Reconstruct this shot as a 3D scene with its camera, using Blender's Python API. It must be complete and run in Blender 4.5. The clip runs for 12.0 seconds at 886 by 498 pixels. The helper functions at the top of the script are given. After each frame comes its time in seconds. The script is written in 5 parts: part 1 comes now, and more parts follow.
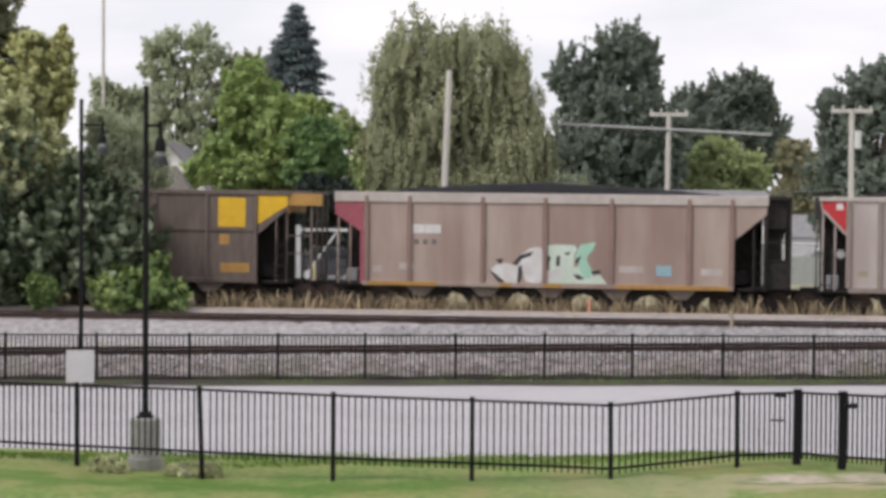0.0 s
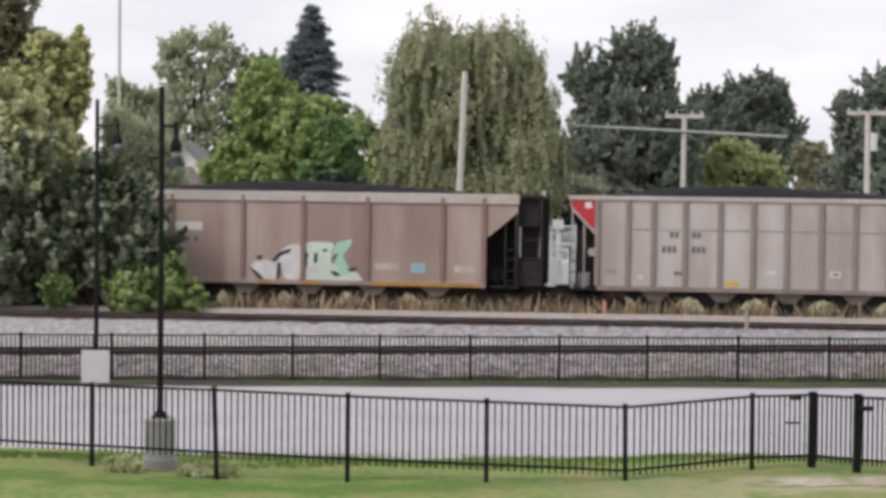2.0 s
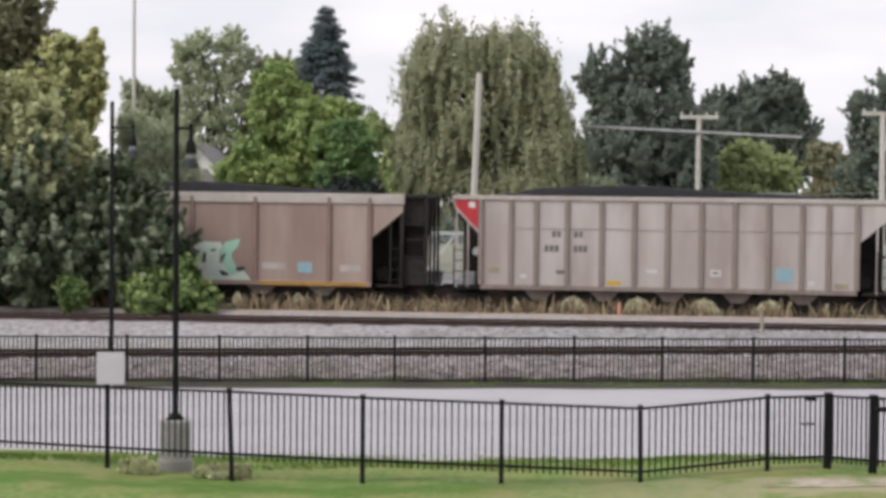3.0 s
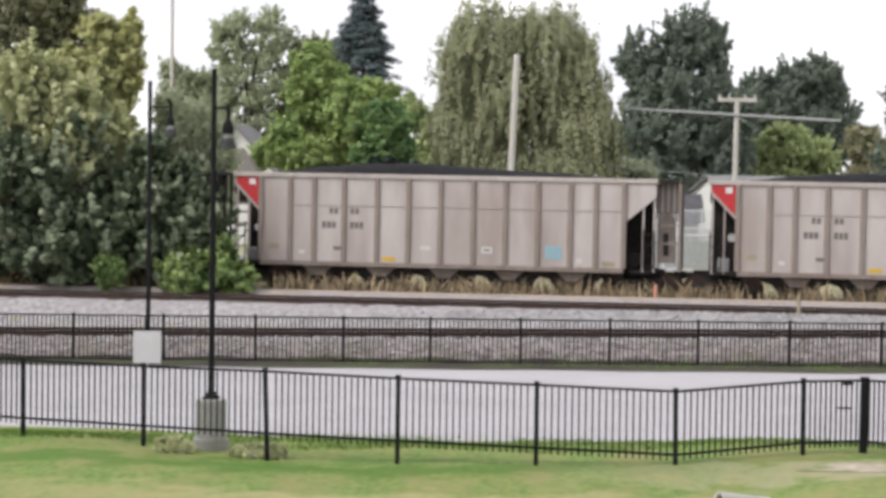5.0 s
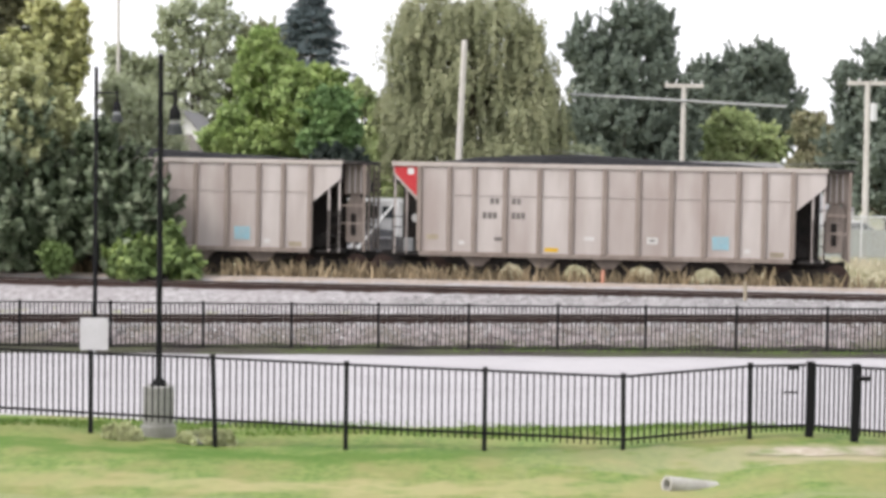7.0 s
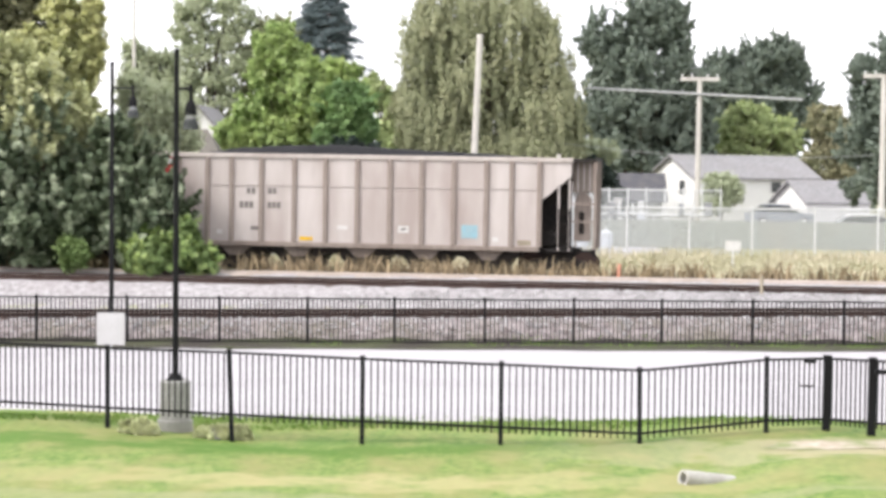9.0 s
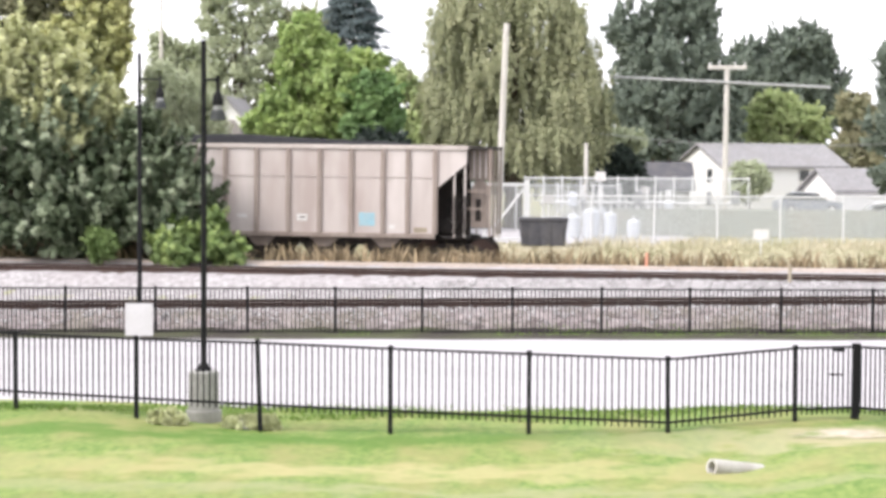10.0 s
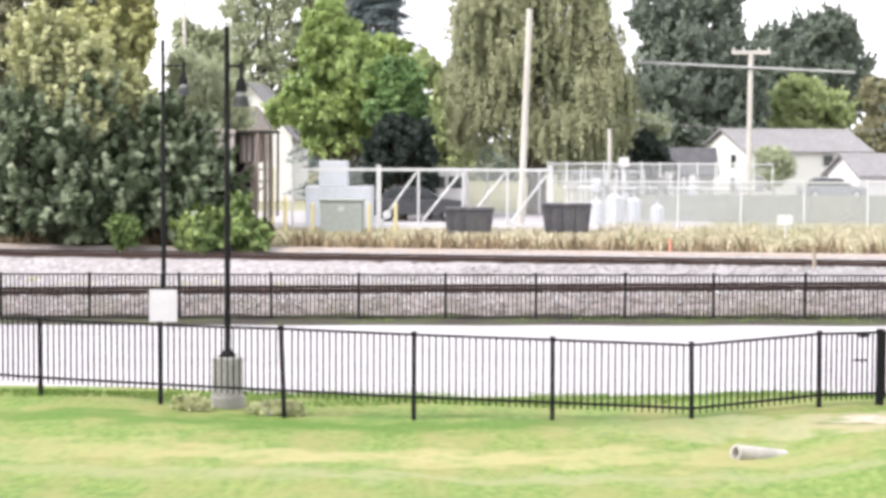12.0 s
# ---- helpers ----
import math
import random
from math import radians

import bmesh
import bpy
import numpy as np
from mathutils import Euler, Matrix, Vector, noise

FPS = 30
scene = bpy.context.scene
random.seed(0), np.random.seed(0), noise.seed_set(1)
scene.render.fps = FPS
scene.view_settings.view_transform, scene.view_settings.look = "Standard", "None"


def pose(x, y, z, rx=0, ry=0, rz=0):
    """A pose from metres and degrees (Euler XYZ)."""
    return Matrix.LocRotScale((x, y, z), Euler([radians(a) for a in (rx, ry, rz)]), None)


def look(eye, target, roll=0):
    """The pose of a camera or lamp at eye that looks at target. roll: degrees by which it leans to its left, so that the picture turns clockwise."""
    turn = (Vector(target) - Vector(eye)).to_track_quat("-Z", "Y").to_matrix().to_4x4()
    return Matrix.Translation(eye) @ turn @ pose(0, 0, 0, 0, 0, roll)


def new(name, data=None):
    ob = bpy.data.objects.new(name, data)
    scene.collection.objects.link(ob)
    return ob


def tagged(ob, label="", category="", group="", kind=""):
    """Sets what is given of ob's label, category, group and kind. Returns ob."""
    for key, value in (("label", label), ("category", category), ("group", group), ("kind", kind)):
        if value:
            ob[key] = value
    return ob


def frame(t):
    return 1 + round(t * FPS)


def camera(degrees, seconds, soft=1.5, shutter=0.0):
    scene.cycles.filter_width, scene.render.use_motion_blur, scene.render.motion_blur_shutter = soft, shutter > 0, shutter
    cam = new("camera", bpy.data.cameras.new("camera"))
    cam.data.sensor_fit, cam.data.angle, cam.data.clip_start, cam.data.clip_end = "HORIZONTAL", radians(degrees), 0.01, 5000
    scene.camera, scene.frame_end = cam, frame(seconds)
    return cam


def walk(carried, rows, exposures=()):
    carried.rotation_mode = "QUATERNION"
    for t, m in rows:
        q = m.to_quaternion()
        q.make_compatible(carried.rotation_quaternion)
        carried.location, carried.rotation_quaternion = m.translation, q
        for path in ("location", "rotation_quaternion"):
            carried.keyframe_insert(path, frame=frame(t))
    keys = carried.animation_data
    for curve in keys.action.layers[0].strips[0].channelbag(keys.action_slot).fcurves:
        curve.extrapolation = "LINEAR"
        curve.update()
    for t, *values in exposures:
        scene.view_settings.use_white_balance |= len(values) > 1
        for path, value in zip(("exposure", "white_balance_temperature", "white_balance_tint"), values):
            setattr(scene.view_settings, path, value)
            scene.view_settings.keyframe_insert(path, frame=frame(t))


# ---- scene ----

# ---- camera: it stands on a raised spot and pans by hand ----
CAM_EYE = (0.0, 0.0, 4.9)
PAN = (
    (0.0, -0.0000, -1.2930, 0.372),
    (0.5, -0.0557, -1.2129, 0.269),
    (1.0, -0.3668, -1.0544, 0.241),
    (1.5, -0.3744, -1.0940, 0.421),
    (2.0, -0.4353, -1.2619, 0.532),
    (2.5, -0.5321, -1.2529, 0.613),
    (3.0, -0.8604, -1.2238, 0.420),
    (3.2, -0.9060, -1.2050, 0.430),
    (4.8, -1.9530, -1.6900, 0.770),
    (5.0, -1.9042, -1.7778, 0.783),
    (5.5, -1.8887, -1.7965, 0.638),
    (6.0, -1.7509, -1.8900, 0.715),
    (6.5, -0.6059, -2.0075, 0.798),
    (6.7, -0.4039, -2.0968, 0.740),
    (8.3, -0.3890, -2.2450, 0.710),
    (8.5, -0.4371, -2.2473, 0.706),
    (9.0, -0.8523, -2.3382, 0.580),
    (9.5, -1.2658, -2.4610, 0.435),
    (10.0, -1.6441, -2.6442, 0.317),
    (10.5, -1.9562, -2.8043, 0.361),
    (11.0, -2.0895, -2.8073, 0.191),
    (11.5, -2.2156, -2.8099, 0.217),
    (12.0, -2.3190, -3.0542, 0.211),
)


def aim(pan, tilt, roll):
    """A pose at the eye from degrees to the right, up, and of roll."""
    a, b = radians(pan), radians(tilt)
    way = Vector((math.sin(a) * math.cos(b), math.cos(a) * math.cos(b), math.sin(b)))
    return look(CAM_EYE, Vector(CAM_EYE) + way * 50, roll)


LENS = 2 * math.degrees(math.atan(784 / 3500))
EXPOSURES = ((0.0, -0.07, 6500, 16), (3.0, -0.1, 6500, 16), (5.5, 0.25, 6500, 14), (6.5, 0.38, 6500, 14), (8.5, 0.8, 6500, 14), (9.5, 0.93, 6500, 15), (10.5, 1.02, 6500, 16), (12.0, 1.03, 6500, 16))
cam = camera(LENS, 12.0, soft=3.7)
walk(cam, [(t, aim(p, q, r)) for t, p, q, r in PAN], EXPOSURES)

# ---- overcast daylight ----
SUN_TURN, SUN_HIGH = radians(238), radians(46)
world = bpy.data.worlds.new("sky")
scene.world = world
world.use_nodes = True
wn, wl = world.node_tree.nodes, world.node_tree.links
wn.clear()
sky = wn.new("ShaderNodeTexSky")
sky.sky_type, sky.sun_disc, sky.sun_elevation, sky.sun_rotation = "NISHITA", False, SUN_HIGH, SUN_TURN
sky.dust_density, sky.air_density = 4.0, 1.0
grey = wn.new("ShaderNodeHueSaturation")
grey.inputs["Saturation"].default_value = 0.12
wl.new(sky.outputs[0], grey.inputs["Color"])
coord = wn.new("ShaderNodeTexCoord")
stretch = wn.new("ShaderNodeMapping")
stretch.inputs["Scale"].default_value = (3, 3, 14)
wl.new(coord.outputs["Generated"], stretch.inputs["Vector"])
cloud = wn.new("ShaderNodeTexNoise")
cloud.inputs["Scale"].default_value, cloud.inputs["Detail"].default_value = 2.2, 5
wl.new(stretch.outputs[0], cloud.inputs["Vector"])
ramp = wn.new("ShaderNodeValToRGB")
ramp.color_ramp.elements[0].position, ramp.color_ramp.elements[0].color = 0.35, (13.7, 14.2, 14.8, 1)
ramp.color_ramp.elements[1].position, ramp.color_ramp.elements[1].color = 0.7, (17.2, 17.2, 17.2, 1)
wl.new(cloud.outputs[0], ramp.inputs[0])
deck = wn.new("ShaderNodeMixRGB")
deck.inputs[0].default_value = 0.72
wl.new(grey.outputs[0], deck.inputs[1])
wl.new(ramp.outputs[0], deck.inputs[2])
back = wn.new("ShaderNodeBackground")
back.inputs["Strength"].default_value = 0.084
wl.new(deck.outputs[0], back.inputs["Color"])
out = wn.new("ShaderNodeOutputWorld")
wl.new(back.outputs[0], out.inputs["Surface"])
sun = new("sun", bpy.data.lights.new("sun", "SUN"))
sun.data.energy, sun.data.angle, sun.data.color = 1.95, radians(16), (1.0, 0.96, 0.9)
sun.matrix_world = look((0, 0, 60), Vector((0, 0, 60)) - Vector((math.sin(SUN_TURN) * math.cos(SUN_HIGH), math.cos(SUN_TURN) * math.cos(SUN_HIGH), math.sin(SUN_HIGH))))


# ---- materials ----
def material(name, a, b, rough=0.8, metal=0.0, fine=30.0, coarse=2.0, bump=0.15, c=None, stain=0.5, vary=0.0, island=False, glossy=0.3, stretch=(1, 1, 1), depth=0.02):
    """A surface between the colours a and b at a fine and a coarse scale, with stains of colour c and a fine relief."""
    m = bpy.data.materials.new(name)
    m.use_nodes = True
    n, l = m.node_tree.nodes, m.node_tree.links
    bsdf = n["Principled BSDF"]
    bsdf.inputs["Metallic"].default_value = metal
    bsdf.inputs["Specular IOR Level"].default_value = glossy
    tc = n.new("ShaderNodeTexCoord")
    mp = n.new("ShaderNodeMapping")
    mp.inputs["Scale"].default_value = stretch
    l.new(tc.outputs["Object"], mp.inputs["Vector"])
    t1, t2 = n.new("ShaderNodeTexNoise"), n.new("ShaderNodeTexNoise")
    t1.inputs["Scale"].default_value, t1.inputs["Detail"].default_value = fine, 4
    t2.inputs["Scale"].default_value, t2.inputs["Detail"].default_value = coarse, 5
    for t in (t1, t2):
        l.new(mp.outputs[0], t.inputs["Vector"])
    mix = n.new("ShaderNodeMixRGB")
    mix.inputs[1].default_value, mix.inputs[2].default_value = (*a, 1), (*b, 1)
    spread = n.new("ShaderNodeMapRange")
    spread.inputs["From Min"].default_value, spread.inputs["From Max"].default_value = 0.3, 0.7
    l.new(t1.outputs[0], spread.inputs["Value"])
    l.new(spread.outputs[0], mix.inputs[0])
    col = mix.outputs[0]
    if c:
        r2 = n.new("ShaderNodeMapRange")
        r2.inputs["From Min"].default_value, r2.inputs["From Max"].default_value = 0.42, 0.68
        r2.inputs["To Max"].default_value = stain
        l.new(t2.outputs[0], r2.inputs["Value"])
        m2 = n.new("ShaderNodeMixRGB")
        m2.inputs[2].default_value = (*c, 1)
        l.new(r2.outputs[0], m2.inputs[0])
        l.new(col, m2.inputs[1])
        col = m2.outputs[0]
    if vary or island:
        src = n.new("ShaderNodeNewGeometry").outputs["Random Per Island"] if island else n.new("ShaderNodeObjectInfo").outputs["Random"]
        r3 = n.new("ShaderNodeMapRange")
        r3.inputs["To Min"].default_value, r3.inputs["To Max"].default_value = 1 - (vary or 0.4), 1 + (vary or 0.4)
        l.new(src, r3.inputs["Value"])
        hs = n.new("ShaderNodeHueSaturation")
        l.new(r3.outputs[0], hs.inputs["Value"])
        l.new(col, hs.inputs["Color"])
        col = hs.outputs[0]
    l.new(col, bsdf.inputs["Base Color"])
    rr = n.new("ShaderNodeMapRange")
    rr.inputs["To Min"].default_value, rr.inputs["To Max"].default_value = max(0.02, rough - 0.12), min(1, rough + 0.12)
    l.new(t2.outputs[0], rr.inputs["Value"])
    l.new(rr.outputs[0], bsdf.inputs["Roughness"])
    if bump:
        bp = n.new("ShaderNodeBump")
        bp.inputs["Strength"].default_value, bp.inputs["Distance"].default_value = bump, depth
        l.new(t1.outputs[0], bp.inputs["Height"])
        l.new(bp.outputs[0], bsdf.inputs["Normal"])
    return m


def foliage(name, a, b, c, vary=0.45):
    """Leaves: each one its own tone, clumps of two tones, some light let through."""
    m = material(name, a, b, 0.55, fine=1.6, coarse=0.45, bump=0, c=c, stain=0.8, vary=vary, island=True, glossy=0.35)
    n, l = m.node_tree.nodes, m.node_tree.links
    bsdf = n["Principled BSDF"]
    tr = n.new("ShaderNodeBsdfTranslucent")
    l.new(bsdf.inputs["Base Color"].links[0].from_socket, tr.inputs["Color"])
    mx = n.new("ShaderNodeMixShader")
    mx.inputs[0].default_value = 0.3
    l.new(bsdf.outputs[0], mx.inputs[1])
    l.new(tr.outputs[0], mx.inputs[2])
    l.new(mx.outputs[0], n["Material Output"].inputs["Surface"])
    return m


def streak(m, centre, half, along, colour, most=0.7):
    """A strip of another colour with ragged edges that runs along x, at a distance y, over a stretch of x."""
    n, l = m.node_tree.nodes, m.node_tree.links
    bsdf = n["Principled BSDF"]
    old = bsdf.inputs["Base Color"].links[0].from_socket
    tc, sep, ns = n.new("ShaderNodeTexCoord"), n.new("ShaderNodeSeparateXYZ"), n.new("ShaderNodeTexNoise")
    ns.inputs["Scale"].default_value, ns.inputs["Detail"].default_value = 1.1, 9
    l.new(tc.outputs["Object"], sep.inputs[0])
    l.new(tc.outputs["Object"], ns.inputs["Vector"])

    def sums(op, p, q):
        k = n.new("ShaderNodeMath")
        k.operation = op
        for i, v in enumerate((p, q)):
            if isinstance(v, (int, float)):
                k.inputs[i].default_value = v
            else:
                l.new(v, k.inputs[i])
        return k.outputs[0]
    wob = sums("MULTIPLY", sums("SUBTRACT", ns.outputs[0], 0.5), half * 6.5)
    dy = sums("DIVIDE", sums("ABSOLUTE", sums("ADD", sums("SUBTRACT", sep.outputs[1], centre), wob), 0), half)
    dx = sums("DIVIDE", sums("ABSOLUTE", sums("SUBTRACT", sep.outputs[0], sum(along) / 2), 0), (along[1] - along[0]) / 2)
    k = n.new("ShaderNodeMapRange")
    k.inputs["From Min"].default_value, k.inputs["From Max"].default_value = 1.7, 0.1
    k.inputs["To Max"].default_value = most
    l.new(sums("MAXIMUM", dy, dx), k.inputs["Value"])
    mx = n.new("ShaderNodeMixRGB")
    mx.inputs[2].default_value = (*colour, 1)
    l.new(k.outputs[0], mx.inputs[0])
    l.new(old, mx.inputs[1])
    l.new(mx.outputs[0], bsdf.inputs["Base Color"])


GRASS = material("grass_turf", (0.086, 0.155, 0.029), (0.18, 0.238, 0.062), 0.95, fine=5.0, coarse=0.7, bump=0.4, c=(0.222, 0.214, 0.082), stain=0.8, stretch=(1.5, 0.6, 1))
BLADE = foliage("grass_blades", (0.1, 0.19, 0.03), (0.16, 0.25, 0.05), (0.18, 0.25, 0.07), 0.1)
streak(GRASS, 30.4, 0.6, (-7, 3.4), (0.36, 0.315, 0.16))
# darker green at the fence foot, with the fence's shade in the colour
streak(GRASS, 33.9, 0.6, (-14, 3.6), (0.055, 0.135, 0.012), 0.85)
streak(GRASS, 33.2, 0.75, (3.5, 13), (0.37, 0.32, 0.215), 0.85)
streak(GRASS, 28.6, 0.35, (-10, 9), (0.25, 0.255, 0.135))
DARKSOIL = material("dark_soil", (0.022, 0.018, 0.015), (0.05, 0.042, 0.034), 0.95, fine=9, coarse=0.5, bump=0.5, c=(0.07, 0.09, 0.03), stain=0.7)
DIRT = material("dry_soil", (0.31, 0.265, 0.2), (0.44, 0.39, 0.32), 0.95, fine=5.5, coarse=1.6, bump=0.5, c=(0.17, 0.21, 0.08), stain=1.0)
PATH = material("pale_dirt_path", (0.286, 0.244, 0.215), (0.386, 0.336, 0.3), 0.95, fine=8, coarse=0.6, bump=0.4, c=(0.235, 0.196, 0.156), stain=0.7)
FIELD = material("far_field", (0.2, 0.23, 0.12), (0.3, 0.29, 0.19), 0.95, fine=0.9, coarse=0.08, bump=0.3, c=(0.36, 0.33, 0.24), stain=0.7)
PAVE = material("pale_concrete_paving", (0.362, 0.352, 0.366), (0.418, 0.407, 0.422), 0.85, fine=18, coarse=0.35, bump=0.12, c=(0.335, 0.325, 0.337), stain=0.6)
BALLAST = material("crushed_ballast", (0.2, 0.19, 0.194), (0.395, 0.382, 0.388), 0.95, fine=6, coarse=0.7, bump=0.8, c=(0.26, 0.235, 0.238), stain=0.5, depth=0.06)
BANK = material("dirty_bank_stone", (0.1, 0.082, 0.08), (0.36, 0.32, 0.318), 0.95, fine=4.5, coarse=0.9, bump=0.9, c=(0.16, 0.15, 0.11), stain=0.6, depth=0.07)
STONE = material("ballast_stone", (0.24, 0.237, 0.238), (0.385, 0.38, 0.382), 0.9, fine=8, coarse=2, bump=0.3, island=True, vary=0.32)
RAIL = material("rusty_rail_steel", (0.034, 0.021, 0.018), (0.06, 0.038, 0.032), 0.75, metal=0.2, fine=24, coarse=1.5, bump=0.2, c=(0.085, 0.055, 0.045))
RAILTOP = material("worn_rail_head", (0.32, 0.28, 0.26), (0.42, 0.38, 0.36), 0.4, metal=0.7, fine=20, coarse=1.0, bump=0.05)
TIE = material("creosoted_timber", (0.06, 0.045, 0.038), (0.1, 0.08, 0.068), 0.9, fine=12, coarse=2, bump=0.4, vary=0.3)
BLACK = material("black_powder_coat", (0.007, 0.007, 0.008), (0.013, 0.013, 0.014), 0.65, fine=30, coarse=2, bump=0.05, glossy=0.12)
CONC = material("cast_concrete", (0.3, 0.295, 0.28), (0.4, 0.395, 0.375), 0.9, fine=12, coarse=1.6, bump=0.25, c=(0.23, 0.225, 0.2), stain=0.7)
PIPECON = material("pale_weathered_concrete", (0.36, 0.355, 0.335), (0.47, 0.46, 0.435), 0.9, fine=12, coarse=2.5, bump=0.25, c=(0.29, 0.275, 0.245), stain=0.6)
TANCON = material("weathered_tan_concrete", (0.3, 0.26, 0.19), (0.4, 0.35, 0.27), 0.92, fine=14, coarse=1.4, bump=0.3, c=(0.2, 0.17, 0.12), stain=0.6, vary=0.15)
WHITE = material("white_sign_paint", (0.42, 0.42, 0.415), (0.48, 0.48, 0.475), 0.6, fine=20, coarse=1.5, bump=0.03, c=(0.37, 0.365, 0.35), stain=0.6)
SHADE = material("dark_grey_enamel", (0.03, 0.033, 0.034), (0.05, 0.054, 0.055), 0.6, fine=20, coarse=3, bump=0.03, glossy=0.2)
GALV = material("galvanised_steel", (0.52, 0.53, 0.53), (0.66, 0.67, 0.67), 0.5, metal=0.15, fine=20, coarse=2, bump=0.05)
WOODPOLE = material("weathered_grey_pole", (0.46, 0.44, 0.41), (0.6, 0.58, 0.54), 0.9, fine=6, coarse=0.8, bump=0.3, c=(0.34, 0.32, 0.29), stretch=(4, 4, 0.5))
CARGREY = material("grimy_light_grey_paint", (0.44, 0.402, 0.382), (0.5, 0.46, 0.44), 0.75, fine=1.8, coarse=0.5, bump=0.06, c=(0.31, 0.258, 0.235), stain=0.8, stretch=(1.5, 1, 0.35))
SEAM = material("grimy_panel_seam", (0.33, 0.295, 0.275), (0.4, 0.36, 0.34), 0.8, fine=4, coarse=0.8, bump=0.05, c=(0.26, 0.215, 0.195))
RIBGREY = material("rusty_rib_paint", (0.225, 0.188, 0.165), (0.285, 0.242, 0.214), 0.8, fine=5, coarse=0.6, bump=0.08, c=(0.17, 0.125, 0.105), stretch=(2, 1, 0.4))
CARPINK = material("faded_pinkish_brown_paint", (0.335, 0.268, 0.228), (0.395, 0.322, 0.28), 0.75, fine=1.6, coarse=0.45, bump=0.06, c=(0.235, 0.16, 0.135), stain=0.8, stretch=(1.5, 1, 0.3))
RIBPINK = material("rusty_pink_rib_paint", (0.21, 0.145, 0.122), (0.27, 0.19, 0.165), 0.8, fine=5, coarse=0.6, bump=0.08, c=(0.15, 0.095, 0.08), stretch=(2, 1, 0.4))
CARBROWN = material("dark_grey_brown_paint", (0.115, 0.09, 0.078), (0.16, 0.13, 0.115), 0.75, fine=4, coarse=0.6, bump=0.08, c=(0.08, 0.06, 0.05), stretch=(1.5, 1, 0.35))
TOPCHORD = material("pale_top_chord_paint", (0.4, 0.36, 0.33), (0.47, 0.43, 0.4), 0.7, fine=5, coarse=0.6, bump=0.06, c=(0.3, 0.25, 0.22))
MAROON = material("faded_maroon_paint", (0.27, 0.07, 0.095), (0.34, 0.1, 0.125), 0.7, fine=5, coarse=0.9, bump=0.05, c=(0.2, 0.07, 0.08))
RED = material("bright_red_paint", (0.42, 0.03, 0.035), (0.5, 0.045, 0.05), 0.6, fine=5, coarse=0.9, bump=0.04, c=(0.34, 0.04, 0.04))
YELLOW = material("chrome_yellow_paint", (0.62, 0.38, 0.02), (0.7, 0.44, 0.03), 0.6, fine=5, coarse=1.0, bump=0.04, c=(0.5, 0.3, 0.03))
ORANGE = material("dull_orange_paint", (0.36, 0.2, 0.05), (0.45, 0.26, 0.08), 0.7, fine=6, coarse=1.2, bump=0.05, c=(0.25, 0.15, 0.06))
# sooty steel; the shade under floors and bodies is in this black too
SOOTSHADE = material("sooty_shaded_steel", (0.012, 0.011, 0.011), (0.03, 0.026, 0.024), 0.8, fine=8, coarse=1.2, bump=0.15, c=(0.04, 0.03, 0.026))
COAL = material("loaded_coal", (0.006, 0.006, 0.007), (0.02, 0.02, 0.023), 0.85, fine=10, coarse=1.0, bump=0.9, depth=0.08, glossy=0.15)
WHITEGRIME = material("grimy_white_paint", (0.55, 0.55, 0.54), (0.66, 0.66, 0.65), 0.65, fine=8, coarse=2, bump=0.04, c=(0.42, 0.4, 0.38), stain=0.6)
MINT = material("mint_spray_paint", (0.3, 0.52, 0.4), (0.38, 0.6, 0.48), 0.6, fine=6, coarse=1.5, bump=0.03, c=(0.24, 0.42, 0.33))
DARKSPRAY = material("black_spray_paint", (0.03, 0.03, 0.035), (0.07, 0.065, 0.065), 0.6, fine=6, coarse=1.5, bump=0.03)
SKYBLUE = material("sky_blue_paint", (0.21, 0.37, 0.44), (0.27, 0.44, 0.5), 0.6, fine=8, coarse=2.5, bump=0.03, c=(0.3, 0.34, 0.35), stain=0.8)
CHARBAR = material("dark_stencil_paint", (0.12, 0.11, 0.105), (0.18, 0.165, 0.155), 0.7, fine=12, coarse=3, bump=0.02)
STEEL = material("weathered_platform_steel", (0.26, 0.27, 0.28), (0.34, 0.35, 0.36), 0.6, metal=0.3, fine=8, coarse=1.5, bump=0.08, c=(0.2, 0.19, 0.18))
OLDWOOD = material("weathered_brown_timber", (0.2, 0.17, 0.14), (0.3, 0.26, 0.22), 0.9, fine=8, coarse=1.2, bump=0.3, c=(0.11, 0.09, 0.07), stretch=(3, 3, 0.6))
OLDROOF = material("grey_brown_shingle", (0.12, 0.112, 0.1), (0.19, 0.178, 0.16), 0.9, fine=7, coarse=0.9, bump=0.3, c=(0.19, 0.17, 0.145))
BARK = material("tree_bark", (0.07, 0.055, 0.042), (0.13, 0.105, 0.08), 0.95, fine=6, coarse=1, bump=0.6, stretch=(3, 3, 0.6))
HOUSEWALL = material("white_siding", (0.66, 0.66, 0.65), (0.74, 0.74, 0.73), 0.7, fine=10, coarse=0.8, bump=0.1, stretch=(0.2, 0.2, 4))
ROOF = material("grey_shingles", (0.185, 0.183, 0.189), (0.277, 0.274, 0.281), 0.9, fine=4, coarse=0.6, bump=0.3, c=(0.218, 0.207, 0.21))
DARKGLASS = material("dark_window_glass", (0.03, 0.035, 0.04), (0.045, 0.05, 0.055), 0.15, fine=3, coarse=1, bump=0, glossy=0.6)
DUMP = material("dark_charcoal_bin_steel", (0.05, 0.05, 0.06), (0.085, 0.085, 0.095), 0.6, fine=8, coarse=1.5, bump=0.1, c=(0.12, 0.115, 0.115), stain=0.5)
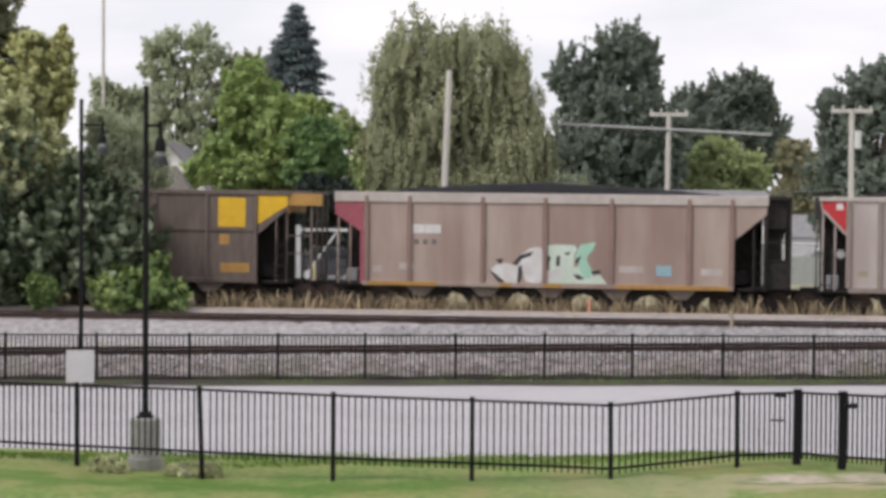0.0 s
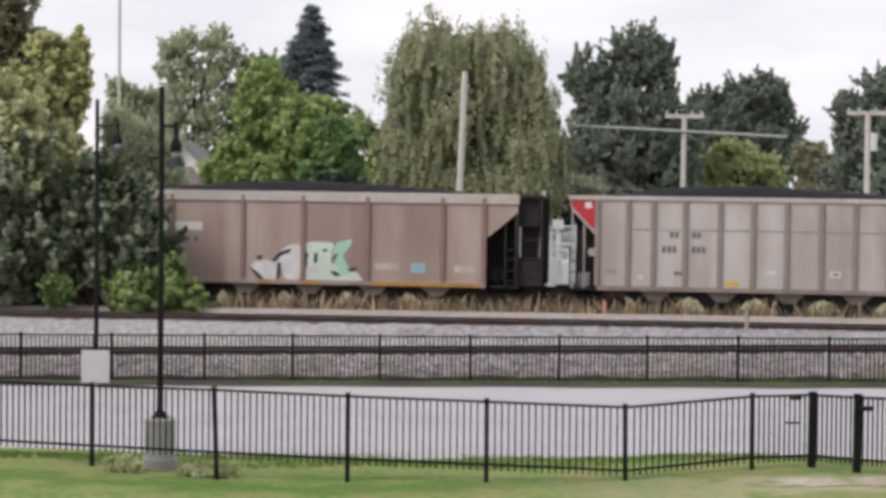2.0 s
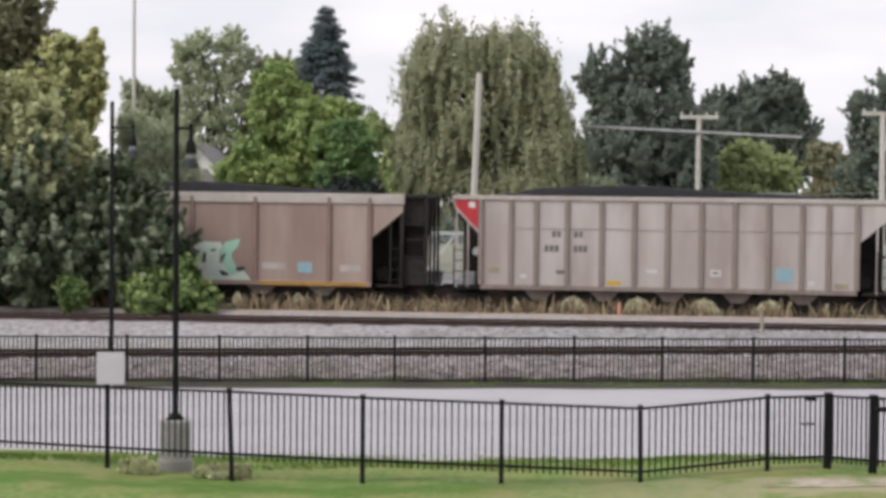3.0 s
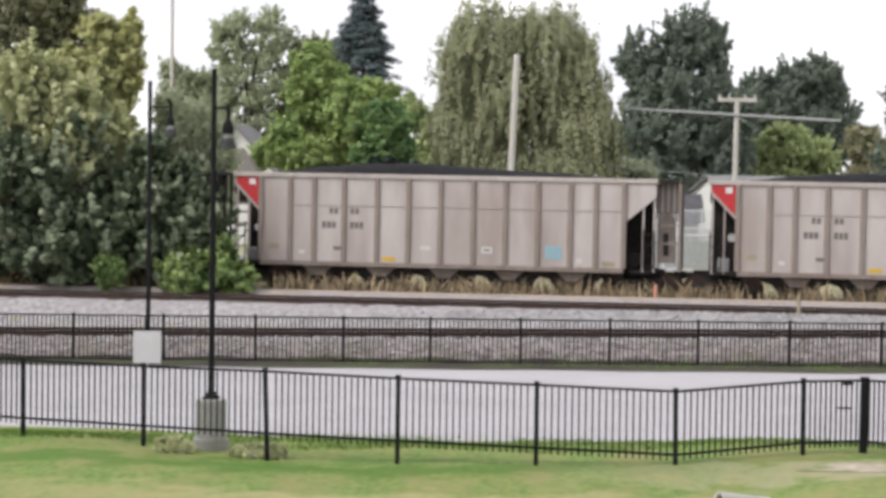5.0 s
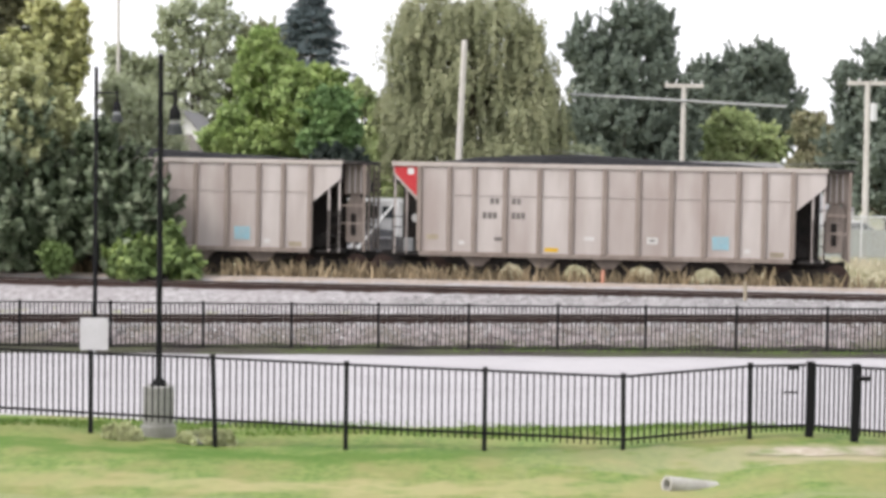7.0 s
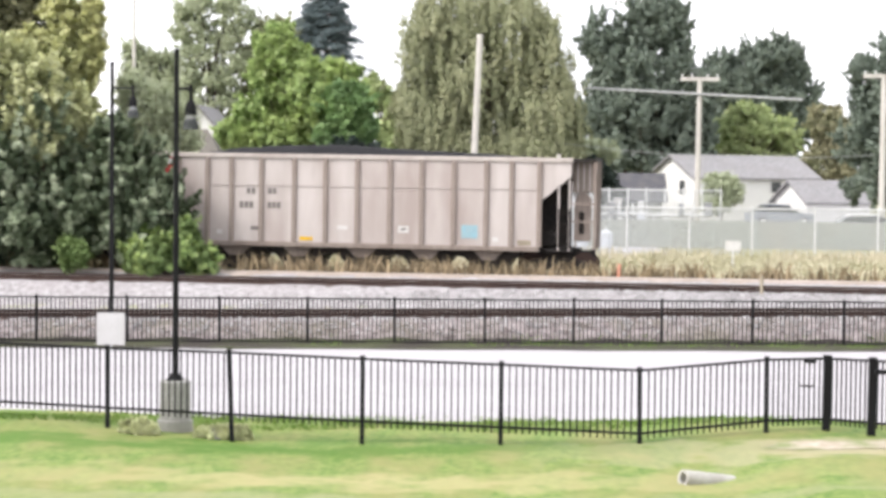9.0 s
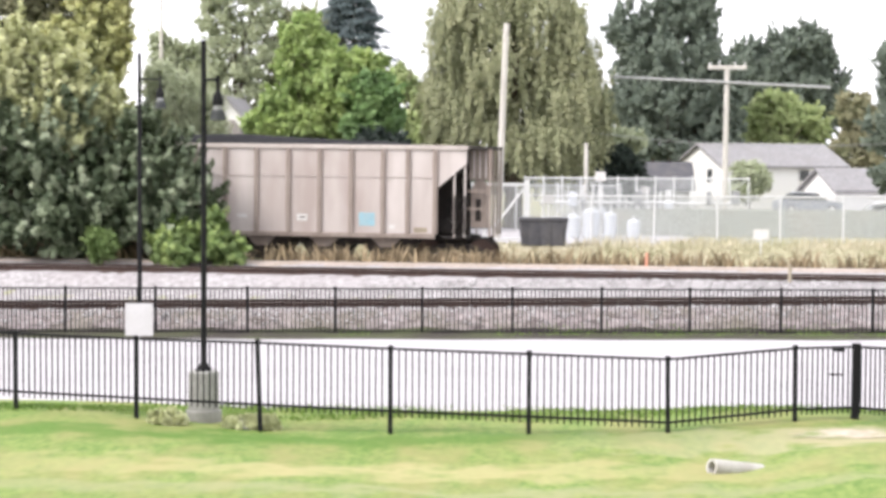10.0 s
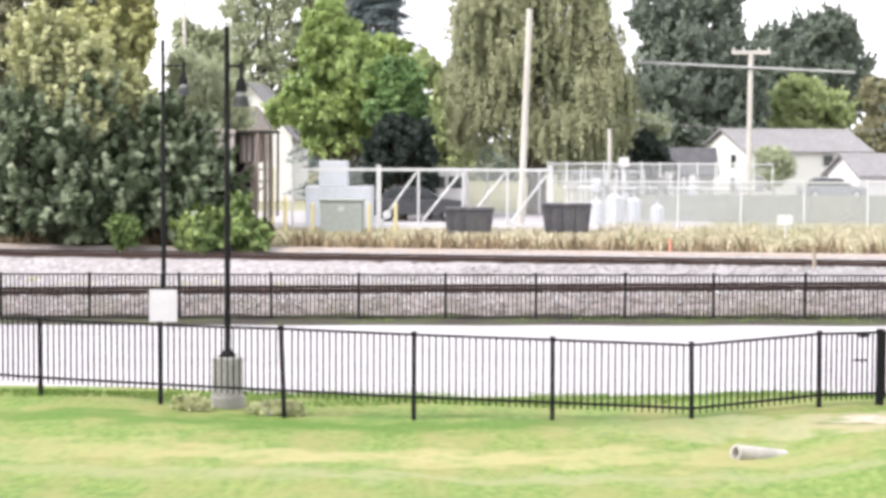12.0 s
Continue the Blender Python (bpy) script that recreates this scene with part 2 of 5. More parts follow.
GREENBOX = material("grey_green_enamel", (0.27, 0.3, 0.28), (0.33, 0.36, 0.34), 0.5, fine=8, coarse=1.2, bump=0.04)
BLUEGREY = material("pale_blue_grey_enamel", (0.48, 0.51, 0.55), (0.55, 0.58, 0.62), 0.5, fine=8, coarse=1.2, bump=0.04, c=(0.42, 0.44, 0.46))
POSTYELLOW = material("faded_yellow_paint", (0.56, 0.5, 0.26), (0.62, 0.57, 0.34), 0.6, fine=8, coarse=2, bump=0.04)
MESHWIRE = material("chain_link_wire", (0.42, 0.44, 0.44), (0.52, 0.54, 0.54), 0.6, metal=0.1, fine=20, coarse=2, bump=0)
GREENSCREEN = material("grey_green_screen_fabric", (0.22, 0.24, 0.215), (0.31, 0.33, 0.3), 0.9, fine=5, coarse=0.6, bump=0.1, c=(0.3, 0.295, 0.26), stain=0.7)
STRAW = material("dry_weed_straw", (0.424, 0.387, 0.27), (0.541, 0.498, 0.382), 0.9, fine=2, coarse=0.25, bump=0, c=(0.329, 0.339, 0.201), stain=0.7, island=True, vary=0.15)
SAFETY = material("faded_orange_marker_paint", (0.5, 0.23, 0.15), (0.58, 0.3, 0.22), 0.6, fine=8, coarse=2, bump=0.02)
BODYWHITE = material("white_car_paint", (0.7, 0.7, 0.71), (0.75, 0.75, 0.76), 0.3, fine=5, coarse=1, bump=0, glossy=0.5)
BODYBLUE = material("slate_blue_car_paint", (0.2, 0.22, 0.25), (0.23, 0.25, 0.28), 0.3, fine=5, coarse=1, bump=0, glossy=0.5)
BODYDARK = material("charcoal_car_paint", (0.04, 0.042, 0.046), (0.055, 0.057, 0.062), 0.3, fine=5, coarse=1, bump=0, glossy=0.5)
TYRE = material("tyre_rubber", (0.018, 0.018, 0.018), (0.03, 0.03, 0.03), 0.85, fine=20, coarse=3, bump=0.1)
WIRE = material("overhead_cable", (0.3, 0.31, 0.31), (0.38, 0.39, 0.39), 0.7, fine=5, coarse=1, bump=0)
LEAF_DARK = foliage("dark_green_leaves", (0.155, 0.199, 0.162), (0.246, 0.287, 0.227), (0.185, 0.226, 0.185), 0.2)
LEAF_BUSH = foliage("silver_backed_green_leaves", (0.06, 0.092, 0.052), (0.206, 0.25, 0.155), (0.098, 0.135, 0.071), 0.23)
# sunlight on the feathered tree's top is in this tone; weeds share it
LEAF_PALE = foliage("pale_feathered_leaves", (0.396, 0.429, 0.231), (0.638, 0.649, 0.407), (0.484, 0.501, 0.275), 0.2)
# near-black green: the shade below the big crowns is put into this colour
LEAF_SHADE = foliage("shade_painted_leaves", (0.03, 0.045, 0.035), (0.05, 0.068, 0.055), (0.035, 0.052, 0.045), 0.26)
WEED = material("brown_dry_weeds", (0.208, 0.163, 0.102), (0.354, 0.283, 0.184), 0.9, fine=2, coarse=0.3, bump=0, c=(0.166, 0.137, 0.078), stain=0.7, island=True, vary=0.5)
PALEMINT = material("pale_mint_spray_paint", (0.48, 0.57, 0.49), (0.56, 0.64, 0.56), 0.6, fine=6, coarse=1.5, bump=0.03, c=(0.42, 0.5, 0.43))
LEAF_LIME = foliage("fresh_green_leaves", (0.3, 0.405, 0.141), (0.432, 0.521, 0.205), (0.238, 0.341, 0.129), 0.26)
LEAF_YELLOW = foliage("yellowing_leaves", (0.444, 0.463, 0.209), (0.616, 0.604, 0.308), (0.37, 0.413, 0.209), 0.23)
LEAF_FRESH = foliage("pale_fresh_leaves", (0.37, 0.448, 0.208), (0.508, 0.561, 0.3), (0.323, 0.404, 0.185), 0.23)
LEAF_WILLOW = foliage("olive_willow_leaves", (0.264, 0.287, 0.166), (0.381, 0.386, 0.235), (0.29, 0.312, 0.181), 0.09)
LEAF_SPRUCE = foliage("blue_green_needles", (0.112, 0.147, 0.155), (0.179, 0.224, 0.241), (0.112, 0.153, 0.155), 0.26)
LEAF_GREY = foliage("thin_grey_green_leaves", (0.375, 0.421, 0.279), (0.521, 0.566, 0.4), (0.395, 0.431, 0.293), 0.2)
LEAF_SILVER = foliage("silvery_leaves", (0.291, 0.347, 0.235), (0.403, 0.448, 0.325), (0.246, 0.302, 0.19), 0.13)
LEAF_BUSHLET = foliage("light_bush_leaves", (0.136, 0.209, 0.068), (0.221, 0.296, 0.111), (0.111, 0.183, 0.06), 0.2)
LEAF_OLIVE = foliage("dark_olive_leaves", (0.168, 0.174, 0.101), (0.269, 0.263, 0.157), (0.19, 0.196, 0.112), 0.16)
LEAF_MID = foliage("mid_green_leaves", (0.148, 0.252, 0.097), (0.239, 0.353, 0.136), (0.125, 0.219, 0.091), 0.16)
LEAF_BROWN = foliage("rusty_brown_leaves", (0.315, 0.294, 0.188), (0.399, 0.381, 0.253), (0.263, 0.289, 0.161), 0.23)


# ---- mesh tools ----
def box(bm, x0, x1, y0, y1, z0, z1, m=None):
    vs = [bm.verts.new((x, y, z)) for x in (x0, x1) for y in (y0, y1) for z in (z0, z1)]
    if m is not None:
        for v in vs:
            v.co = m @ v.co
    for f in ((0, 1, 3, 2), (4, 6, 7, 5), (0, 4, 5, 1), (2, 3, 7, 6), (0, 2, 6, 4), (1, 5, 7, 3)):
        bm.faces.new([vs[i] for i in f])
    return vs


def prism(bm, profile, a, b, axis="x"):
    """The outline profile drawn out from a to b along an axis; profile points are in the two other axes, in order."""
    def at(p, k):
        return {"x": (k, p[0], p[1]), "y": (p[0], k, p[1]), "z": (p[0], p[1], k)}[axis]
    A, B = [bm.verts.new(at(p, a)) for p in profile], [bm.verts.new(at(p, b)) for p in profile]
    bm.faces.new(A)
    bm.faces.new(B[::-1])
    for i in range(len(A)):
        j = (i + 1) % len(A)
        bm.faces.new((A[j], A[i], B[i], B[j]))


def tube(bm, points, radii, sides=8, caps=True):
    """A round limb through the points with a radius at each."""
    rings = []
    pts = [Vector(p) for p in points]
    for i, p in enumerate(pts):
        d = (pts[min(i + 1, len(pts) - 1)] - pts[max(i - 1, 0)]).normalized()
        s = d.orthogonal().normalized() if abs(d.z) < 0.9 else (Vector((1, 0, 0)) - d * d.x).normalized()
        t = d.cross(s)
        r = radii[i] if isinstance(radii, (list, tuple)) else radii
        rings.append([bm.verts.new(p + (s * math.cos(k * math.tau / sides) + t * math.sin(k * math.tau / sides)) * r) for k in range(sides)])
    for a, b in zip(rings, rings[1:]):
        for k in range(sides):
            bm.faces.new((a[k], a[(k + 1) % sides], b[(k + 1) % sides], b[k]))
    if caps:
        bm.faces.new(rings[0][::-1])
        bm.faces.new(rings[-1])


def finish(bm, name, mat, soften=0.0):
    if soften:
        bmesh.ops.bevel(bm, geom=bm.edges[:], offset=soften, segments=1, affect="EDGES", clamp_overlap=True)
    bmesh.ops.recalc_face_normals(bm, faces=bm.faces[:])
    me = bpy.data.meshes.new(name)
    bm.to_mesh(me)
    bm.free()
    me.materials.append(mat)
    return me


def part(name, bm, mat, parent=None, label="", soften=0.0):
    ob = new(name, finish(bm, name, mat, soften))
    if parent is not None:
        ob.parent = parent
    if label:
        tagged(ob, label)
    return ob


def shared(name, me, parent, m):
    """One more piece on a mesh that others use too."""
    ob = new(name, me)
    ob.parent = parent
    ob.matrix_local = m
    return ob


def boxpart(name, dims, mat, parent, label="", soften=0.0, m=None):
    bm = bmesh.new()
    box(bm, *dims, m)
    return part(name, bm, mat, parent, label, soften)


def tubepart(name, points, radii, mat, parent, label="", sides=8):
    bm = bmesh.new()
    tube(bm, points, radii, sides)
    return part(name, bm, mat, parent, label)


def thing(name, at, label, category, group="", turn=0.0, kind=""):
    ob = new(name)
    ob.matrix_basis = pose(*at, 0, 0, turn)
    return tagged(ob, label, category, group, kind)


def mesh_of(name, verts, faces, mat):
    me = bpy.data.meshes.new(name)
    me.from_pydata([tuple(v) for v in verts], [], faces)
    me.materials.append(mat)
    return me


# ---- lie of the land ----
def smooth(a, b, x):
    t = min(1.0, max(0.0, (x - a) / (b - a)))
    return t * t * (3 - 2 * t)


def mainline_y(x):
    return 61.5 - 0.1228 * x


def land(x, y):
    """Height of the ground: lawn, lot, embankment with the tracks, flat fields behind."""
    lawn = 0.05 + 0.1 * smooth(-4, -8, x) + 0.2 * smooth(0.0, 4.5, x) * (1 - smooth(9, 16, x)) * smooth(31, 34, y) + 0.04 * math.sin(x * 0.9 + y * 0.6)
    lawn += 0.34 * smooth(3.7, 5.6, x) * smooth(33.5, 31, y) * smooth(24, 28, y)
    lot = (0.07 + 0.0065 * x) * smooth(38, 54, y) - 0.03
    h = lawn + (lot - lawn) * smooth(36.6, 38.6, y)
    near = 0.59 + 0.0127 * x
    h = h + (near - h) * smooth(54.4, 55.7, y)
    h = h + (1.17 - h) * smooth(mainline_y(x) - 3.2 + 1.2, mainline_y(x) - 0.6, y) if y > 56.0 else h
    if y > mainline_y(x) + 2:
        h = h + (1.12 - 0.004 * max(-30, min(30, x)) - h) * smooth(mainline_y(x) + 2, mainline_y(x) + 4, y)
        h = h + (1.3 - h) * smooth(72, 78, y)
    past = y - mainline_y(x)
    if 1.6 < past < 6:
        h = h + (1.37 - h) * smooth(1.65, 2.2, past) * (1 - smooth(3.4, 4.6, past))
    return h


def sheet(name, xs, ys, mat, lift=0.0, label="", rough=0.0):
    vs, fs = [], []
    for y in ys:
        for x in xs:
            vs.append((x, y, land(x, y) + lift + rough * noise.noise((x * 1.7, y * 1.7, 3))))
    w = len(xs)
    for j in range(len(ys) - 1):
        for i in range(w - 1):
            k = j * w + i
            fs.append((k, k + 1, k + w + 1, k + w))
    ob = new(name, mesh_of(name, vs, fs, mat))
    for p in ob.data.polygons:
        p.use_smooth = True
    return tagged(ob, label, "ground", kind="structure")


def span(a, b, n):
    return [a + (b - a) * i / (n - 1) for i in range(n)]


# one ground sheet out to the horizon, finer near the view
XS = [-3000, -900, -300, -120, -60] + span(-40, 40, 81) + [60, 120, 300, 900, 3000]
YS = [-3000, -600, -120, -40, 0, 14] + span(20, 40, 41) + span(42, 53, 8) + span(54, 68, 36) + span(70, 80, 8) + [90, 110, 140, 200, 400, 1000, 3000]
ground = sheet("ground", XS, YS, FIELD, -0.02, "grassy ground with lawn, embankment and fields behind the railway")
for v in ground.data.vertices:
    if v.co.y < 38.6 and abs(v.co.x) < 42 and v.co.y > -18:
        v.co.z -= 0.3
lawn = sheet("lawn", span(-45, 45, 121), span(-20, 39.4, 110), GRASS, 0.0, "mown green lawn with yellowed dry streaks", 0.02)
# bare soil beside the gate
bm = bmesh.new()
for cx, cy, rx, ry in ((6.2, 33.55, 1.2, 0.4), (8.0, 33.5, 1.5, 0.55)):
    ring = []
    for k in range(48):
        a = k * math.tau / 48
        w = 1 + 0.28 * noise.noise((math.cos(a) * 1.6 + cx, math.sin(a) * 1.6, 7)) + 0.3 * noise.noise((a * 5 + cx, 3, 1))
        x, y = cx + rx * w * math.cos(a), cy + ry * w * math.sin(a)
        ring.append(bm.verts.new((x, y, land(x, y) + 0.012)))
    mid = bm.verts.new((cx, cy, land(cx, cy) + 0.035))
    for k in range(48):
        bm.faces.new((ring[k], ring[(k + 1) % 48], mid))
tagged(part("bare_soil", bm, DIRT), "worn patch of dry tan soil in the lawn by the gate", "ground", kind="structure")

# paved lot between the two fences, with a sloped edge
vs, fs = [], []
px, py = span(-45, 45, 46), [38.4, 38.55] + span(40, 52.75, 8) + [52.95]
for j, y in enumerate(py):
    for x in px:
        edge = 0.25 * math.sin(x * 0.35) + (1.2 * smooth(-3, -9, x) if j < 2 else 0) - (2.6 * smooth(6.6, 7.4, x) if j < 2 else 0)
        yy = y + (edge if j < 2 else 0)
        vs.append((x, yy, max(land(x, yy), (0.07 + 0.0065 * x) * smooth(38, 54, yy) - 0.03) + (-0.03 if j in (0, len(py) - 1) else 0.035)))
for j in range(len(py) - 1):
    for i in range(len(px) - 1):
        k = j * len(px) + i
        fs.append((k, k + 1, k + len(px) + 1, k + len(px)))
tagged(new("pavement", mesh_of("pavement", vs, fs, PAVE)), "pale smooth concrete paving of an empty lot", "pavement", kind="structure")

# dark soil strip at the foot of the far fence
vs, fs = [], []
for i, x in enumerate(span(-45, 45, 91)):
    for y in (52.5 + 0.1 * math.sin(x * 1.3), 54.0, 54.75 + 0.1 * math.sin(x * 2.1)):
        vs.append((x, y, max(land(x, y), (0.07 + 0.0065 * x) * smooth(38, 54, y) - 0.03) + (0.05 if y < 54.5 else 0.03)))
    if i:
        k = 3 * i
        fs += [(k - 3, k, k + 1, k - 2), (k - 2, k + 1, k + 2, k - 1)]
tagged(new("soil_strip", mesh_of("soil_strip", vs, fs, DARKSOIL)), "dark soil strip at the foot of the fence", "ground", kind="structure")

# ballast bed over the embankment
ballast = sheet("ballast_bed", span(-45, 45, 181), span(54.9, 67.2, 54), BALLAST, 0.015, "grey crushed stone ballast under the tracks", 0.05)


vs, fs = [], []
for i, x in enumerate(span(-45, 45, 121)):
    for k, d in enumerate((1.75, 2.3, 2.9, 3.5, 4.0)):
        dd = d + (0.12 * noise.noise((x * 0.8, k, 2)) if k in (0, 4) else 0)
        vs.append((x, mainline_y(x) + dd, land(x, mainline_y(x) + dd) + (0.06 if 0 < k < 4 else -0.02)))
    if i:
        for k in range(4):
            p = 5 * i + k
            fs.append((p - 5, p, p + 1, p - 4))
tagged(new("dirt_path", mesh_of("dirt_path", vs, fs, PATH)), "pale tan dirt path between the tracks", "path", kind="structure")


sheet("ballast_bank", span(-45, 45, 181), span(54.7, 56.2, 10), BANK, 0.045, "dirty crushed stone bank behind the fence", 0.06)


def stones(count):
    vs, fs = [], []
    rnd = random.Random(5)
    for i in range(count):
        x, y = rnd.uniform(-17, 16), rnd.uniform(54.9, 56.2) if i < count // 4 else rnd.uniform(58.1, 60.8)
        r = rnd.uniform(0.025, 0.07)
        z = land(x, y) + (0.02 if y > 57 else 0.06)
        k = len(vs)
        for dx, dy, dz in ((1, 0, 0), (-1, 0.1, 0), (0, 1, 0), (0.1, -1, 0), (0, 0, 1)):
            vs.append((x + r * dx * rnd.uniform(0.7, 1.3), y + r * dy * rnd.uniform(0.7, 1.3), z + r * dz * rnd.uniform(0.6, 1.2)))
        fs += [(k, k + 2, k + 4), (k + 2, k + 1, k + 4), (k + 1, k + 3, k + 4), (k + 3, k, k + 4)]
    return tagged(new("ballast_stones", mesh_of("ballast_stones", vs, fs, STONE)), "loose grey ballast stones beside the rails", "stones", kind="stuff")


stones(8500)


# ---- railway tracks ----
RAILSHAPE = [(-0.07, 0), (0.07, 0), (0.07, 0.015), (0.012, 0.04), (0.012, 0.125), (0.036, 0.135), (0.036, 0.165), (-0.036, 0.165), (-0.036, 0.135), (-0.012, 0.125), (-0.012, 0.04), (-0.07, 0.015)]


def track(name, x0, x1, point, label, gauge=1.435):
    """Two rails on ties along the line point(x) -> (y, z of the rail head), near rail on that line."""
    t = thing(name, (0, 0, 0), label, "railway track")
    (ya, za), (yb, zb) = point(x0), point(x1)
    way = Vector((x1 - x0, yb - ya, zb - za))
    turn = math.atan2(way.y, way.x)
    fall = -math.atan2(way.z, math.hypot(way.x, way.y))
    base = Matrix.Translation((x0, ya, za)) @ Matrix.Rotation(turn, 4, "Z") @ Matrix.Rotation(fall, 4, "Y")
    for off in (0.0, gauge):
        bm = bmesh.new()
        prism(bm, [(p[0] + off, p[1] - 0.169) for p in RAILSHAPE], 0, way.length)
        bm.transform(base)
        r = part("rail", bm, RAIL, t)
        bm = bmesh.new()
        box(bm, 0, way.length, off - 0.03, off + 0.03, -0.0035, 0.002)
        bm.transform(base)
        part("rail_head", bm, RAILTOP, r, "worn bright rail head")
    bm = bmesh.new()
    box(bm, -0.11, 0.11, -0.55, gauge + 0.55, -0.33, -0.17)
    me = finish(bm, "tie", TIE, 0.015)
    n = int(way.length / 0.55)
    start = n // 2 - 62
    for k in range(n):
        if start <= k < start + 130:
            shared("tie", me, t, base @ Matrix.Translation((k * 0.55 + 0.2, 0, 0)))
    return t


track("near_track", -45, 24, lambda x: (56.5, 0.8 + 0.0127 * x), "rusty-sided railway track on grey ballast beside the fence")
track("main_track", -45, 45, lambda x: (mainline_y(x), 1.35), "rusty railway track on grey ballast in the middle")
S_DIR = Vector((math.cos(radians(7)), -math.sin(radians(7)), -0.0055))
track("train_track", -55, 75, lambda x: (67.35 - 0.1228 * x, 1.2 - 0.0055 * x), "weedy railway track that carries the coal train")


# ---- coal hopper cars ----
def hopper_car(kind, heap, peak):
    """A coal hopper, x along, y away, z up from the rail head; side walls at y = -1.6 and 1.6."""
    L0, L1, S0, S1, TOP, SILL = -7.07, 7.33, -6.15, 6.27, 4.1, 1.05
    side = {"grey": CARGREY, "pink": CARPINK, "brown": CARBROWN}[kind]
    rib = {"grey": RIBGREY, "pink": RIBPINK, "brown": CARBROWN}[kind]
    label = {"grey": "grimy ribbed grey coal hopper car with red corner, heaped coal",
             "pink": "faded pinkish-brown coal hopper car with sprayed graffiti and maroon corner",
             "brown": "dark brown coal hopper car with yellow corner panels"}[kind]
    car = thing("hopper_car", (0, 0, 0), label, "railway car", "cars of the coal train")
    # side sheets with the cut corners under the slope sheets
    for y in (-1.6, 1.56):
        bm = bmesh.new()
        prism(bm, [(L0, TOP - 0.12), (L0, TOP - 0.35), (S0, TOP - 1.35), (S0, SILL), (S1, SILL), (S1, TOP - 1.5), (L1, TOP - 0.6), (L1, TOP - 0.12)], y, y + 0.04, "y")
        part("side_sheet", bm, side, car)
    for y in (-1.66, 1.56):
        bm = bmesh.new()
        box(bm, L0 - 0.05, L1 + 0.05, y, y + 0.1, TOP - (0.34 if kind == "pink" else 0.15), TOP)
        part("top_chord", bm, TOPCHORD if kind != "brown" else CARBROWN, car, "", 0.015)
        bm = bmesh.new()
        box(bm, S0, S1, y, y + 0.1, SILL - 0.1, SILL + 0.06)
        part("side_sill", bm, RIBGREY if kind == "grey" else side, car, "", 0.012)
    marks = {"grey": [-6.15, -5.13, -4.29, -3.25, -2.1, -1.02, 0.08, 1.2, 2.29, 3.38, 4.48, 5.33, 6.27],
             "pink": [-6.02, -4.55, -2.07, 0.02, 2.24, 4.8, 6.2], "brown": [-6.1, -4.4, -2.7, -0.9, 0.9, 2.7, 4.5, 6.2]}[kind]
    wide = 0.09 if kind != "brown" else 0.07
    for y, d in ((-1.6, -0.085), (1.6, 0.085)):
        bm = bmesh.new()
        prism(bm, [(-wide, 0), (wide, 0), (wide * 0.6, d), (-wide * 0.6, d)], SILL + 0.06, TOP - 0.14, "z")
        me = finish(bm, "rib", rib)
        for x in marks:
            shared("rib", me, car, Matrix.Translation((x, y, 0)))
    # sloping floors at both ends, end wall stubs and crossbeams
    # the floor plates are black for the shadow on their undersides
    for a, b, za, zb in ((L0 + 0.05, S0 + 1.9, TOP - 0.4, 1.3), (L1 - 0.05, S1 - 1.9, TOP - 0.6, 1.3)):
        bm = bmesh.new()
        prism(bm, [(a, za), (b, zb), (b, zb + 0.06), (a, za + 0.06)], -1.56, 1.56, "y")
        part("slope_sheet", bm, SOOTSHADE, car, "dark sloping floor plate with its shade in the colour")
    for x in (L0, L1 - 0.06):
        boxpart("end_wall", (x, x + 0.06, -1.56, 1.56, TOP - 0.75, TOP - 0.02), SOOTSHADE if kind != "brown" else ORANGE, car)
    # added black plates fill the shadowed space below the sloping floors
    for a, za, q, zq in ((L0 + 0.1, TOP - 0.45, S0 + 1.9, 1.3), (L1 - 0.1, TOP - 0.65, S1 - 1.9, 1.3)):
        bm = bmesh.new()
        prism(bm, [(a, 1.02), (q, 1.02), (q, zq), (a, za)], 0.2, 0.26, "y")
        part("centre_plate", bm, SOOTSHADE, car, "black centre plate added for the shade under the sloping floor")
    dark = SOOTSHADE if kind != "brown" else CARBROWN
    boxpart("end_roof_beam", (L1, L1 + 0.84, -1.5, 1.5, TOP - 0.12, TOP - 0.02), dark, car, "dark end beam", 0.01)
    for y in (-1.5, -0.5, 0.5, 1.42):
        boxpart("end_stanchion", (L1 + 0.74, L1 + 0.82, y, y + 0.08, 1.03, TOP - 0.12), RIBGREY if kind == "grey" else dark, car)
    for z in (1.95, 2.55):
        boxpart("end_handrail", (L1, L1 + 0.76, -1.5, -1.46, z, z + 0.05), RIBGREY if kind == "grey" else dark, car)
    # corner posts and braces of the open ends
    post = side if kind != "grey" else CARGREY
    for y in (-1.56, 1.5):
        for x in (L0 + 0.05, L0 + 0.45, L1 - 0.09, L1 - 0.45):
            boxpart("end_post", (x, x + 0.06, y, y + 0.06, 1.0, TOP - 0.5), post if x < 0 or kind != "pink" else SOOTSHADE, car)
    # frame, hopper bays and chutes
    boxpart("centre_sill", (-7.6, 7.6, -0.3, 0.3, 0.75, 1.05), SOOTSHADE, car)
    for x in (L0, L1 - 0.9):
        boxpart("end_platform", (x, x + 0.9, -1.5, 1.5, 0.95, 1.03), SOOTSHADE, car)
    for x in (-4.2, -2.0, 0.2, 2.4, 4.55):
        bm = bmesh.new()
